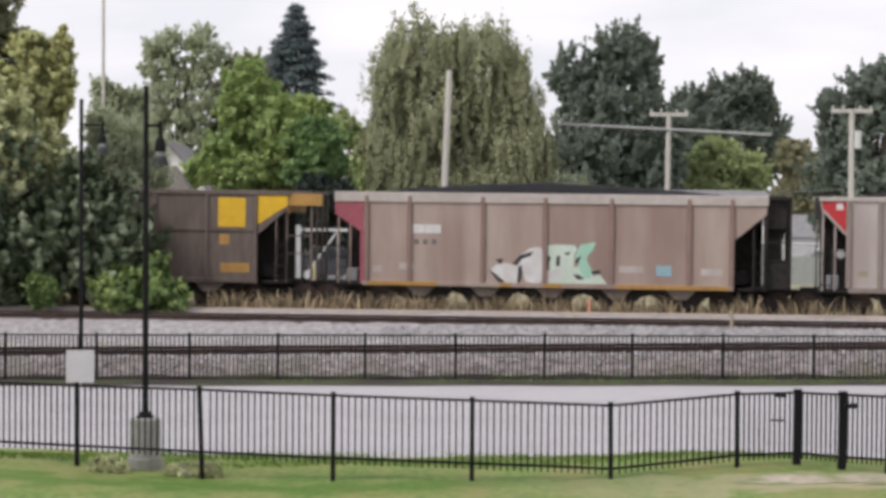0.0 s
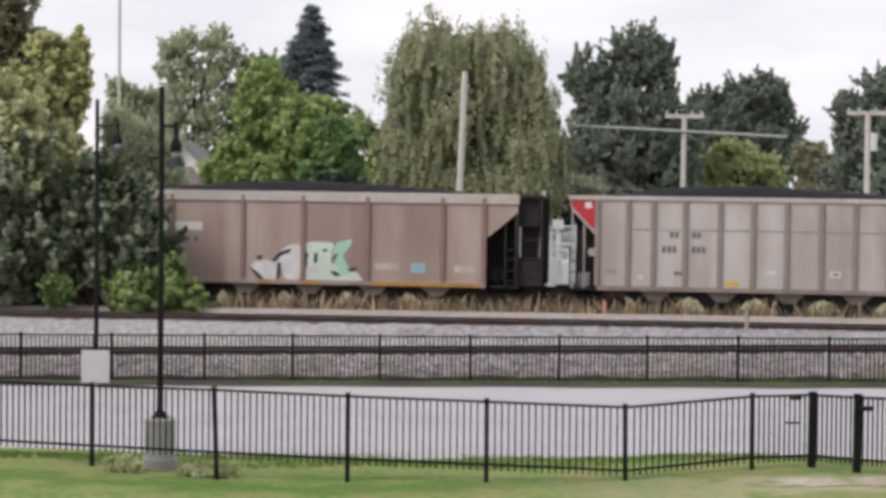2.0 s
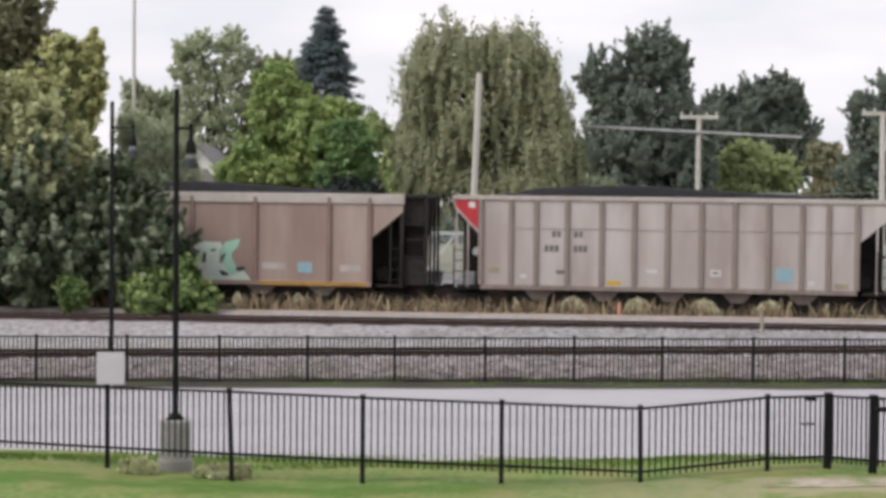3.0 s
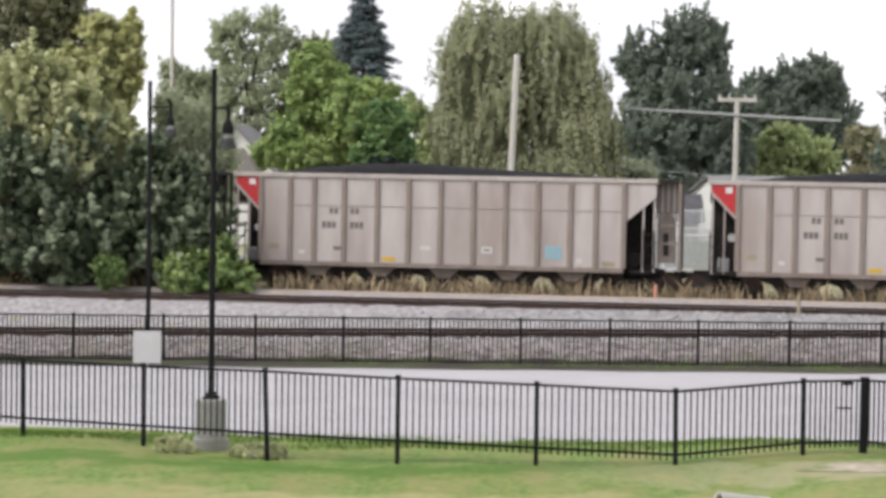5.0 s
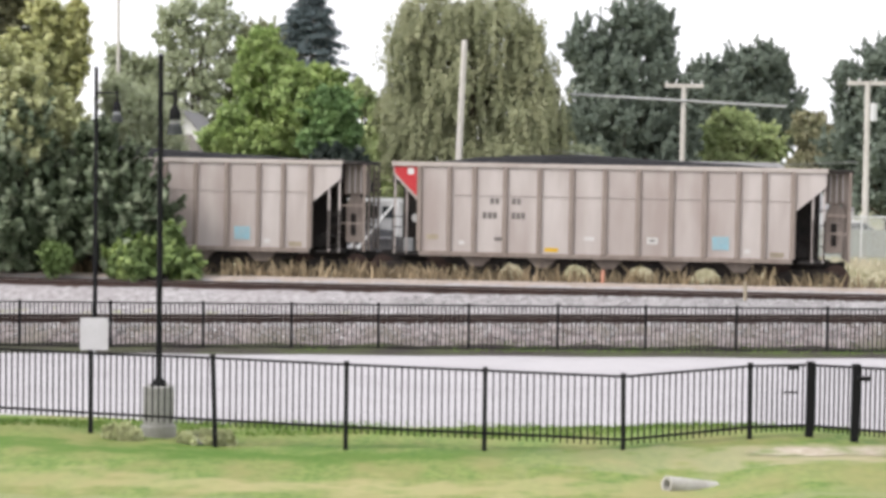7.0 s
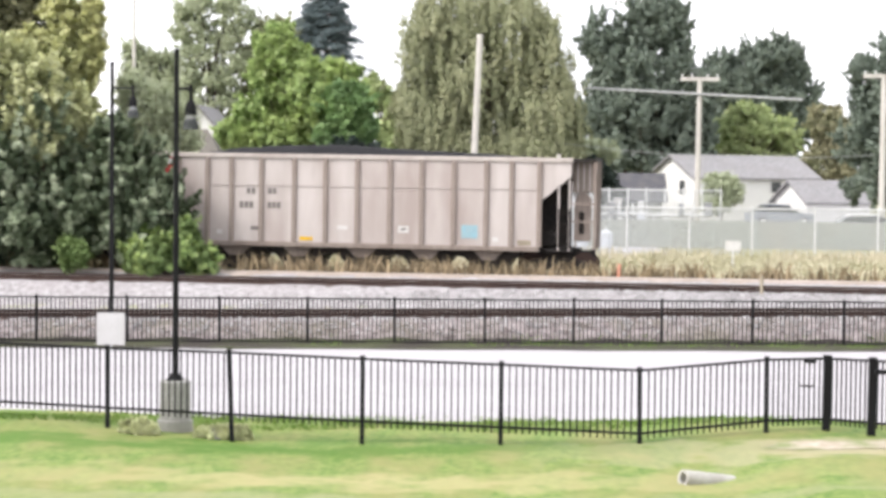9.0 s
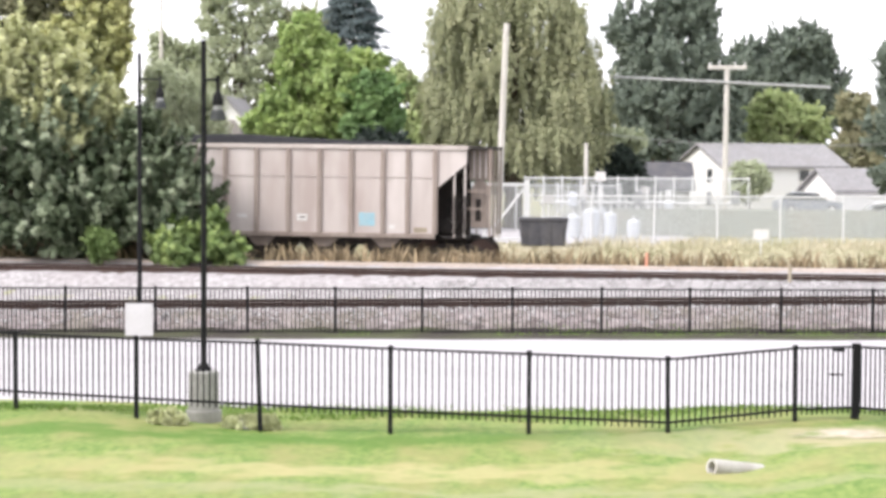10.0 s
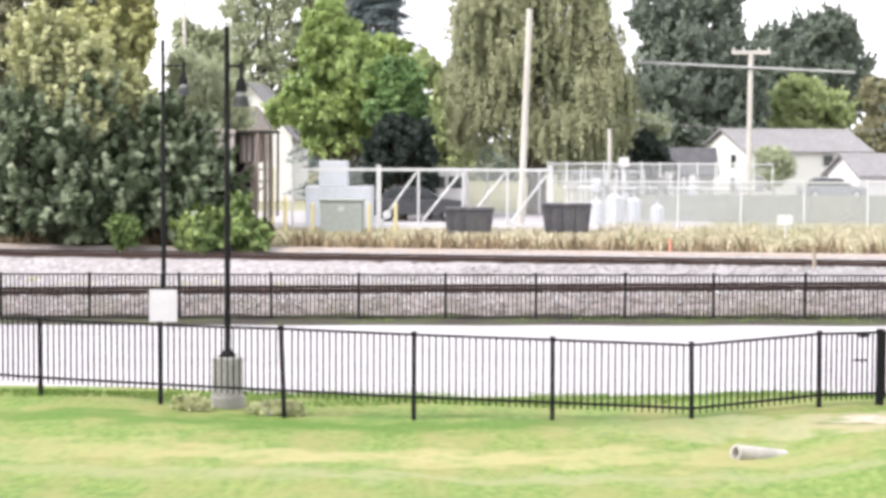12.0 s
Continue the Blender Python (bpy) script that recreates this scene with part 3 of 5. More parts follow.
        prism(bm, [(x - 1.08, 1.0), (x + 1.08, 1.0), (x + 1.08, 0.74), (x + 0.8, 0.66), (x + 0.58, 0.4), (x + 0.52, 0.16), (x - 0.52, 0.16), (x - 0.58, 0.4), (x - 0.8, 0.66), (x - 1.08, 0.74)], -1.2, 1.2, "y")
        ch = part("hopper_chute", bm, SOOTSHADE, car, "dark tapered discharge chute under the body")
        bm = bmesh.new()
        prism(bm, [(x - 0.55, 0.98), (x + 0.55, 0.98), (x + 0.2, 0.62), (x - 0.2, 0.62)], -1.4, -1.203, "y")
        part("chute_front", bm, RIBGREY, ch, "grimy grey chute plate")
    # trucks
    for cx in (-6.6, 6.85):
        for y in (-1.05, 0.95):
            bm = bmesh.new()
            prism(bm, [(cx - 1.15, 0.42), (cx - 0.95, 0.62), (cx - 0.35, 0.78), (cx + 0.35, 0.78), (cx + 0.95, 0.62), (cx + 1.15, 0.42), (cx + 0.5, 0.3), (cx - 0.5, 0.3)], y, y + 0.1, "y")
            part("truck_frame", bm, SOOTSHADE, car, "cast side frame of a truck", 0.02)
        for wx in (cx - 0.9, cx + 0.9):
            bm = bmesh.new()
            for y in (-0.78, 0.66):
                tube(bm, [(0, y, 0), (0, y + 0.03, 0), (0, y + 0.12, 0)], [0.44, 0.46, 0.46] if y > 0 else [0.46, 0.46, 0.44], 24)
                for k in range(4):
                    m = Matrix.Rotation(k * math.pi / 2, 4, "Y")
                    box(bm, 0.12, 0.34, y - 0.012, y + 0.135, -0.03, 0.03, m)
            tube(bm, [(0, -0.8, 0), (0, 0.8, 0)], 0.09, 10)
            w = part("wheelset", bm, RAIL, car, "rusty pair of wheels on an axle")
            w.location = (wx, 0, 0.46)
            WHEELS.append(w)
    for x, d in ((-7.6, -1), (7.6, 1)):
        bm = bmesh.new()
        box(bm, min(x, x + d * 0.42), max(x, x + d * 0.42), -0.1, 0.1, 0.78, 0.98)
        box(bm, min(x + d * 0.3, x + d * 0.48), max(x + d * 0.3, x + d * 0.48), -0.16, 0.12, 0.74, 1.02)
        part("coupler", bm, SOOTSHADE, car, "", 0.02)
    # ladder and grab rails at the two ends
    lad = SOOTSHADE
    for x in (L0 + 0.02, L1 - 0.4):
        for dx in (0.0, 0.36):
            tubepart("ladder_rail", [(x + dx, -1.64, 1.1), (x + dx, -1.64, 2.4)], 0.022, lad, car, sides=6)
        for z in (1.2, 1.55, 1.9, 2.25):
            tubepart("ladder_rung", [(x, -1.64, z), (x + 0.36, -1.64, z)], 0.018, lad, car, sides=6)
    # air reservoir and brake rigging on one end platform
    tubepart("air_tank", [(6.55, -0.9, 1.35), (6.55, 0.5, 1.35)], [0.24, 0.24], SOOTSHADE, car, sides=14)
    boxpart("brake_valve", (-6.8, -6.4, -1.0, -0.6, 1.05, 1.5), STEEL, car, "", 0.03)
    # coal load, heaped
    vs, fs = [], []
    nx, ny = 48, 9
    for j in range(ny):
        for i in range(nx):
            x, y = L0 + 0.1 + (L1 - L0 - 0.2) * i / (nx - 1), -1.5 + 3.0 * j / (ny - 1)
            e = min(1, (x - L0) / 2.6, (L1 - x) / 2.6)
            h = TOP - 0.12 + heap * max(0.0, e) * (1 - (y / 1.55) ** 2) * (0.45 + 0.55 * math.exp(-((x - peak) / 3.6) ** 2)) + 0.05 * noise.noise((x * 2, y * 2, 1))
            vs.append((x, y, h))
    for j in range(ny - 1):
        for i in range(nx - 1):
            k = j * nx + i
            fs.append((k, k + 1, k + nx + 1, k + nx))
    coal = new("coal_load", mesh_of("coal_load", vs, fs, COAL))
    coal.parent = car
    tagged(coal, "heap of black coal")
    front = -1.6
    if kind == "grey":
        bm = bmesh.new()
        prism(bm, [(L0 + 0.05, TOP - 0.16), (S0 - 0.1, TOP - 0.16), (S0 - 0.1, TOP - 1.2), (L0 + 0.05, TOP - 0.38)], front - 0.012, front - 0.003, "y")
        c = part("red_corner", bm, RED, car, "red triangular corner panel")
        boxpart("corner_mark", (S0 - 0.42, S0 - 0.2, front - 0.016, front - 0.013, TOP - 0.42, TOP - 0.22), WHITEGRIME, c, "small white device on red")
        for x0, w in ((-3.75, 0.12), (-3.58, 0.12), (-3.02, 0.13), (-2.85, 0.12)):
            boxpart("stencil_mark", (x0, x0 + w, front - 0.007, front - 0.003, 2.73, 2.93), CHARBAR, car)
        for x0, w in ((-4.0, 0.13), (-3.83, 0.13), (-3.66, 0.13), (-3.02, 0.12), (-2.86, 0.12), (-2.7, 0.12)):
            boxpart("number_bar", (x0, x0 + w, front - 0.007, front - 0.003, 2.24, 2.46), CHARBAR, car)
        for x0, x1, z0, z1, mt in ((-1.9, -1.45, 1.17, 1.3, YELLOW), (-0.6, -0.25, 1.57, 1.7, WHITEGRIME), (1.5, 1.85, 1.5, 1.72, WHITEGRIME), (3.65, 4.2, 1.35, 1.8, SKYBLUE), (4.7, 4.9, 1.25, 1.4, WHITEGRIME),
                                   (5.55, 6.0, 1.15, 1.32, TANCON), (-4.8, -4.6, 1.35, 1.48, WHITEGRIME), (-5.9, -5.5, 1.5, 1.68, TANCON), (-3.6, -3.3, 1.5, 1.62, CHARBAR), (1.58, 1.78, 1.58, 1.65, CHARBAR)):
            boxpart("decal", (x0, x1, front - (0.012 if z0 == 1.58 and x0 > 1 else 0.008), front - 0.003, z0, z1), mt, car)
        for a, b in zip(marks[1:-1], marks[2:]):
            boxpart("panel_seam", (a + 0.09, b - 0.09, front - 0.02, front - 0.002, 3.0, 3.025), SEAM, car)
        # trim along the red corner, a pale valve behind the posts, and the framed far end
        bm = bmesh.new()
        prism(bm, [(L0 + 0.03, TOP - 0.34), (S0 - 0.08, TOP - 1.17), (S0 - 0.08, TOP - 1.3), (L0 + 0.03, TOP - 0.46)], front - 0.03, front - 0.002, "y")
        part("corner_trim", bm, CARGREY, car)
        tubepart("valve_drum", [(L0 + 0.72, -1.1, 2.2), (L0 + 0.72, -0.85, 2.2)], [0.14, 0.14], WHITEGRIME, car, "pale round valve drum", sides=14)
        end = boxpart("end_bulkhead", (L1, L1 + 0.78, -0.9, -0.86, TOP - 1.15, TOP - 0.13), RIBGREY, car, "grimy end bulkhead")
        for x in (0.14, 0.34, 0.54):
            boxpart("stiffener", (L1 + x, L1 + x + 0.06, -0.98, -0.903, TOP - 1.1, TOP - 0.16), CARGREY, end)
        bm = bmesh.new()
        prism(bm, [(L1 + 0.05, 1.3), (L1 + 0.62, 1.3), (L1 + 0.62, 2.75), (L1 + 0.45, 2.95), (L1 + 0.2, 2.95), (L1 + 0.05, 2.6)], -0.85, -0.5, "y")
        gear = part("brake_gear", bm, RIBGREY, car, "grimy brake gear housing", 0.03)
        boxpart("brake_wheel", (L1 + 0.22, L1 + 0.4, -0.9, -0.853, 1.55, 2.3), SOOTSHADE, gear, "dark brake lever", 0.02)
    elif kind == "pink":
        bm = bmesh.new()
        prism(bm, [(L0 - 0.04, TOP - 0.14), (S0 + 0.02, TOP - 0.14), (S0 + 0.02, TOP - 1.4), (L0 - 0.04, TOP - 0.75)], front - 0.012, front - 0.003, "y")
        part("maroon_corner", bm, MAROON, car, "maroon corner panel")
        boxpart("corner_column", (S0 - 0.08, S0 + 0.05, front - 0.05, front, 1.0, TOP - 1.3), MAROON, car, "maroon corner column")
        for x0, x1 in ((-4.45, -4.05), (-4.02, -3.5)):
            boxpart("reporting_plate", (x0, x1, front - 0.008, front - 0.003, 2.73, 3.02), WHITEGRIME, car, "small white plate with worn marks")
        for x0 in (-4.4, -4.1, -3.8):
            boxpart("number_bar", (x0, x0 + 0.16, front - 0.007, front - 0.003, 2.35, 2.52), CHARBAR, car)
        for x0, x1 in ((-5.95, -3.6), (-1.5, -1.1), (0.0, 0.6), (2.4, 6.1)):
            boxpart("yellow_stripe", (x0, x1, front - 0.075, front - 0.062, SILL - 0.09, SILL + 0.05), ORANGE, car, "worn yellow sill stripe")
        boxpart("blue_decal", (3.72, 4.22, front - 0.008, front - 0.003, 1.4, 1.75), SKYBLUE, car, "sky blue square")
        for x0, x1, z0 in ((-5.8, -5.5, 1.4), (-4.9, -4.4, 1.5), (2.5, 3.3, 1.5), (5.2, 5.9, 1.45)):
            boxpart("paint_patch", (x0, x1, front - 0.007, front - 0.003, z0, z0 + 0.22), CARGREY, car)
        graffiti(car, front)
        boxpart("end_hood", (L1 + 0.01, L1 + 0.7, -1.3, 1.3, TOP - 1.1, TOP), SOOTSHADE, car, "black end hood", 0.03)
        bm = bmesh.new()
        prism(bm, [(L1 + 0.01, TOP - 1.1), (L1 + 0.66, TOP - 1.1), (L1 + 0.55, TOP - 1.5), (L1 + 0.55, 1.6), (L1 + 0.01, 1.6)], -0.6, 0.6, "y")
        part("end_gusset", bm, SOOTSHADE, car)
        boxpart("corner_column", (L1 - 0.1, L1 + 0.03, front, front + 0.1, 0.95, TOP - 0.6), SOOTSHADE, car)
        boxpart("platform_box", (L1 - 0.05, L1 + 0.75, -1.45, -0.9, 1.0, 1.95), SOOTSHADE, car, "", 0.03)
    else:
        for x0, x1 in ((4.9, 5.85),):
            boxpart("yellow_panel", (x0, x1, front - 0.009, front - 0.003, 2.85, 3.85), YELLOW, car, "bright yellow side panel")
        bm = bmesh.new()
        prism(bm, [(6.2, TOP - 0.18), (L1 - 0.02, TOP - 0.18), (L1 - 0.02, TOP - 0.5), (6.2, TOP - 1.2)], front - 0.012, front - 0.003, "y")
        part("yellow_corner", bm, YELLOW, car, "yellow corner panel")
        boxpart("end_beam", (L1, L1 + 1.15, front + 0.02, front + 0.2, TOP - 0.5, TOP - 0.1), ORANGE, car, "tan end beam")
        for x0, x1, z0, z1 in ((4.95, 5.3, 2.25, 2.6), (5.0, 6.0, 1.3, 1.62)):
            boxpart("orange_patch", (x0, x1, front - 0.007, front - 0.003, z0, z1), ORANGE, car)
        boxpart("belt_rail", (S0, S1, front - 0.05, front, 2.72, 2.8), CARBROWN, car)
    return car


def graffiti(car, front):
    """Angular sprayed shapes in white, black and mint; no letters."""
    def sprayed(mt, layer, outline):
        bm = bmesh.new()
        y = front - 0.004 - 0.004 * layer
        prism(bm, outline, y - 0.003, y, "y")
        part("graffiti_shape", bm, mt, car, "angular sprayed graffiti shape")
    sprayed(WHITEGRIME, 1, [(-1.79, 1.55), (-1.6, 1.71), (-1.29, 1.77), (-1.08, 1.71), (-0.83, 2.02), (-0.49, 2.26), (-0.18, 2.32), (0.03, 2.16), (0.01, 1.2), (-0.26, 1.08), (-0.64, 1.16), (-0.72, 1.47), (-0.91, 1.08), (-1.26, 1.06), (-1.6, 1.24)])
    sprayed(PALEMINT, 1, [(0.07, 2.35), (0.39, 2.41), (1.02, 2.39), (1.1, 2.24), (1.01, 2.1), (0.99, 1.67), (1.47, 1.65), (1.89, 1.39), (2.12, 1.08), (-0.03, 1.08), (0.01, 1.35), (0.2, 1.59), (0.12, 1.98)])
    sprayed(MINT, 2, [(1.2, 2.41), (1.71, 2.51), (1.64, 2.26), (1.43, 2.0), (1.43, 1.86), (1.6, 1.55), (1.56, 1.3), (1.29, 1.3), (1.14, 1.67), (1.04, 1.86), (1.06, 2.12)])
    sprayed(WHITEGRIME, 2, [(0.05, 1.32), (0.24, 1.55), (0.58, 1.59), (0.7, 1.43), (0.39, 1.32), (0.24, 1.16), (0.05, 1.16)])
    sprayed(DARKSPRAY, 3, [(-1.87, 1.55), (-1.56, 1.35), (-1.24, 1.06), (-1.49, 1.06)])
    sprayed(DARKSPRAY, 3, [(-1.64, 1.88), (-1.37, 1.92), (-1.47, 1.71)])
    sprayed(DARKSPRAY, 3, [(-1.08, 1.73), (-0.8, 2.04), (-0.37, 2.18), (-0.45, 2.02), (-0.76, 1.9), (-0.91, 1.69)])
    sprayed(DARKSPRAY, 3, [(-0.87, 1.63), (-0.76, 1.71), (-0.72, 1.43), (-0.83, 1.08), (-0.91, 1.08)])
    sprayed(DARKSPRAY, 3, [(0.05, 2.08), (0.22, 1.98), (0.12, 1.63), (0.05, 1.26), (-0.03, 1.26)])
    sprayed(DARKSPRAY, 3, [(0.41, 2.02), (0.53, 2.04), (0.51, 1.69), (0.39, 1.67)])
    sprayed(DARKSPRAY, 3, [(0.68, 2.14), (0.87, 2.16), (0.85, 2.08), (0.7, 2.06)])
    sprayed(DARKSPRAY, 3, [(1.02, 1.86), (1.16, 2.02), (1.22, 2.02), (1.12, 1.75)])
    sprayed(DARKSPRAY, 3, [(1.56, 1.53), (1.87, 1.57), (1.89, 1.45), (1.62, 1.39)])
    sprayed(DARKSPRAY, 3, [(0.95, 1.43), (1.2, 1.39), (1.35, 1.26), (1.12, 1.24)])


WHEELS = []
CAR_REFS = (("brown", -18.8, 0.12, 0), ("pink", -2.75, 0.5, -0.3), ("grey", 13.39, 0.52, -1.4), ("grey", 29.56, 0.46, -1.2))
CARS = [(hopper_car(k, h, p), ref + 6.35) for k, ref, h, p in CAR_REFS]


def run(t):
    """How far the train has gone along its track, in metres; it goes towards -x."""
    return -4.345 * t - 0.0125 * t * t + 0.0005 * t ** 3


def car_pose(s):
    base = Vector((0, 68.1, 1.2)) + S_DIR * s
    return Matrix.Translation(base) @ Matrix.Rotation(radians(-7), 4, "Z") @ Matrix.Rotation(0.0055, 4, "Y")


# ---- steel picket fences ----
def picket_fence(name, posts, label, post_half, picket_step, gate_posts=(), leaning={}):
    """posts: rows of x, y, ground z, bottom rail z, top rail z. Rails between neighbours, pickets on them."""
    t = thing(name, (0, 0, 0), label, "fence")
    bm = bmesh.new()
    box(bm, -0.0135, 0.0135, -0.0135, 0.0135, 0, 1)
    me = finish(bm, "picket", BLACK)
    for i, (x, y, g, b, top) in enumerate(posts):
        h = 0.066 if i in gate_posts else post_half
        bm = bmesh.new()
        box(bm, -h, h, -h, h, g - 0.12, top + 0.04)
        box(bm, -h - 0.008, h + 0.008, -h - 0.008, h + 0.008, top + 0.04, top + 0.06)
        p = part("post", bm, BLACK, t)
        p.location = (x + random.uniform(-0.01, 0.01), y, 0)
        p.rotation_euler = (0, radians(leaning.get(i, random.uniform(-0.5, 0.5))), 0)
    for (x0, y0, g0, b0, t0), (x1, y1, g1, b1, t1) in zip(posts, posts[1:]):
        for za, zb in ((b0, b1), (t0, t1)):
            bm = bmesh.new()
            d = Vector((x1 - x0, y1 - y0, zb - za))
            m = Matrix.Translation((x0, y0, za)) @ d.to_track_quat("X", "Z").to_matrix().to_4x4()
            box(bm, 0, d.length, -0.02, 0.02, -0.021, 0.021, m)
            part("rail", bm, BLACK, t)
        # nineteen pickets to a full panel, with wider gaps at its posts
        n = 19 if math.hypot(x1 - x0, y1 - y0) > 1.8 else round(math.hypot(x1 - x0, y1 - y0) / picket_step)
        for k in range(n):
            u = (k + 1.3) / (n + 1.6)
            b, tp = b0 + (b1 - b0) * u - 0.1, t0 + (t1 - t0) * u
            shared("picket", me, t, Matrix.Translation((x0 + (x1 - x0) * u, y0 + (y1 - y0) * u, b)) @ Matrix.Diagonal((1, 1, tp - b, 1)))
    return t


NEAR_POSTS = [(-11.2, 37.2, 0.2, 0.53, 1.61), (-8.98, 36.4, 0.2, 0.51, 1.59), (-6.58, 35.6, 0.14, 0.504, 1.587), (-4.24, 34.9, 0.0, 0.495, 1.597), (-1.9, 34.5, 0.0, 0.451, 1.55), (0.518, 34.3, 0.09, 0.404, 1.497),
              (2.94, 34.2, 0.2, 0.335, 1.434), (5.24, 35.0, 0.28, 0.483, 1.569), (6.34, 35.3, 0.25, 0.494, 1.577), (7.03, 34.7, 0.25, 0.504, 1.6), (7.72, 34.15, 0.2, 0.525, 1.622), (9.9, 33.2, 0.2, 0.52, 1.6), (12.2, 32.4, 0.2, 0.5, 1.58)]
near_fence = picket_fence("picket_fence", NEAR_POSTS, "black steel picket fence with a gate along the lawn", 0.04, 0.1155, (8, 9), {3: -2.0, 6: -0.6})
latch = boxpart("gate_latch", (5.95, 6.14, 35.15, 35.22, 1.5, 1.56), BLACK, near_fence, "black gate latch", 0.01)
boxpart("gate_handle", (5.86, 6.12, 35.12, 35.17, 1.08, 1.11), BLACK, near_fence, "black gate handle", 0.008)
boxpart("gate_hinge", (7.05, 7.28, 34.5, 34.6, 1.38, 1.46), BLACK, near_fence, "black gate hinge", 0.01)

FAR_XS = (-19.48, -16.98, -14.48, -11.99, -9.48, -6.94, -4.52, -2.11, 0.36, 2.8, 5.22, 7.7, 10.19, 12.69, 15.2)
picket_fence("picket_fence", [(x, 54.2, 0.07 + 0.0065 * x, 0.12 + 0.0065 * x, 1.305 + 0.0045 * x) for x in FAR_XS], "black steel picket fence between the lot and the railway", 0.04, 0.1155)


# ---- lamp posts, sign ----
def lamp_post(at, arm, label, base_high, high=7.0, r=0.048, head=1.05):
    """A straight black pole on a concrete pier with a bell lamp on a side arm."""
    t = thing("lamp_post", at, label, "lamp post", "lamp posts of the lot")
    bm = bmesh.new()
    tube(bm, [(0, 0, -0.2), (0, 0, base_high * 0.28), (0, 0, base_high * 0.285), (0, 0, base_high - 0.03), (0, 0, base_high)], [0.33, 0.33, 0.285, 0.28, 0.265], 20)
    part("pier", bm, CONC, t, "round concrete pier")
    bm = bmesh.new()
    box(bm, -0.14, 0.14, -0.14, 0.14, base_high, base_high + 0.04)
    tube(bm, [(0, 0, base_high + 0.04), (0, 0, base_high + 0.13)], [0.12, 0.075], 12)
    part("base_plate", bm, BLACK, t)
    tubepart("pole", [(0, 0, base_high + 0.04), (0, 0, 4), (0, 0, high)], [r * 1.25, r * 1.1, r], BLACK, t, sides=12)
    z = high - 0.73
    s = head
    tubepart("arm", [(0, 0, z), (arm * 0.6, 0, z + 0.012), (arm, 0, z)], 0.03, BLACK, t)
    tubepart("stem", [(arm, 0, z + 0.08 * s), (arm, 0, z - 0.24 * s)], 0.034 * s, BLACK, t)
    bm = bmesh.new()
    tube(bm, [(arm, 0, z - 0.18 * s), (arm, 0, z - 0.24 * s), (arm, 0, z - 0.33 * s), (arm, 0, z - 0.44 * s)], [0.04 * s, 0.075 * s, 0.1 * s, 0.105 * s], 14)
    part("lamp_hood", bm, BLACK, t)
    bm = bmesh.new()
    tube(bm, [(arm, 0, z - 0.44 * s), (arm, 0, z - 0.53 * s)], [0.085 * s, 0.09 * s], 14)
    part("lamp_glass", bm, STEEL, t, "pale glass lamp chimney")
    bm = bmesh.new()
    tube(bm, [(arm, 0, z - 0.51 * s), (arm, 0, z - 0.56 * s), (arm, 0, z - 0.7 * s)], [0.095 * s, 0.125 * s, 0.15 * s], 16)
    part("lamp_shade", bm, SHADE, t, "dark grey bell lamp shade")
    return t


lamp_post((-5.42, 36.05, -0.04), 0.26, "black steel lamp post on a round concrete pier behind the fence", 1.01, 7.06)
lamp_post((-10.02, 54.75, 0.1), 0.58, "black steel lamp post behind the far fence", 0.1, 7.65, 0.055, 1.15)

t = thing("lot_sign", (-9.46, 51.6, -0.02), "blank white rectangular sign on a short post in the lot", "sign")
boxpart("panel", (-0.365, 0.365, -0.01, 0.01, 0.2, 1.05), WHITE, t, "plain white panel", 0.004)
boxpart("sign_post", (-0.02, 0.02, 0.012, 0.05, -0.1, 1.0), GALV, t)


# ---- concrete pipe, rubble round the pier ----
t = thing("drain_pipe", (3.28, 30.35, 0.165), "short grey concrete drain pipe end lying in the grass", "pipe", turn=30)
t.rotation_euler.y = radians(9)
bm = bmesh.new()
N = 20
for k in range(N):
    a0, a1 = k * math.tau / N, (k + 1) * math.tau / N
    q = [[(x, r * math.cos(a), r * math.sin(a)) for a in (a0, a1)] for x in (0, 0.95) for r in (0.092, 0.135)]
    (i0, i1), (o0, o1), (j0, j1), (p0, p1) = q
    for f in ((o0, o1, p1, p0), (i0, j0, j1, i1), (i0, i1, o1, o0), (j0, p0, p1, j1)):
        bm.faces.new([bm.verts.new(v) for v in f])
part("barrel", bm, PIPECON, t)


def rubble(name, spots, mat, label):
    for x, y, r in spots:
        bm = bmesh.new()
        bmesh.ops.create_icosphere(bm, subdivisions=2, radius=r)
        for v in bm.verts:
            v.co *= 1 + 0.35 * noise.noise(v.co * (2.2 / r) * 0.35 + Vector((x, y, 0)))
            v.co.z *= 0.6
        ob = part(name, bm, mat)
        ob.location = (x, y, land(x, y) + r * 0.25)
        tagged(ob, label, "stone", "stones by the pier")


rubble("stone", [(-4.75, 35.3, 0.12), (-4.5, 35.2, 0.16), (-4.25, 35.35, 0.13), (-4.6, 35.6, 0.15), (-5.9, 35.4, 0.1)], CONC, "pale broken stone lying in the grass beside the lamp pier")


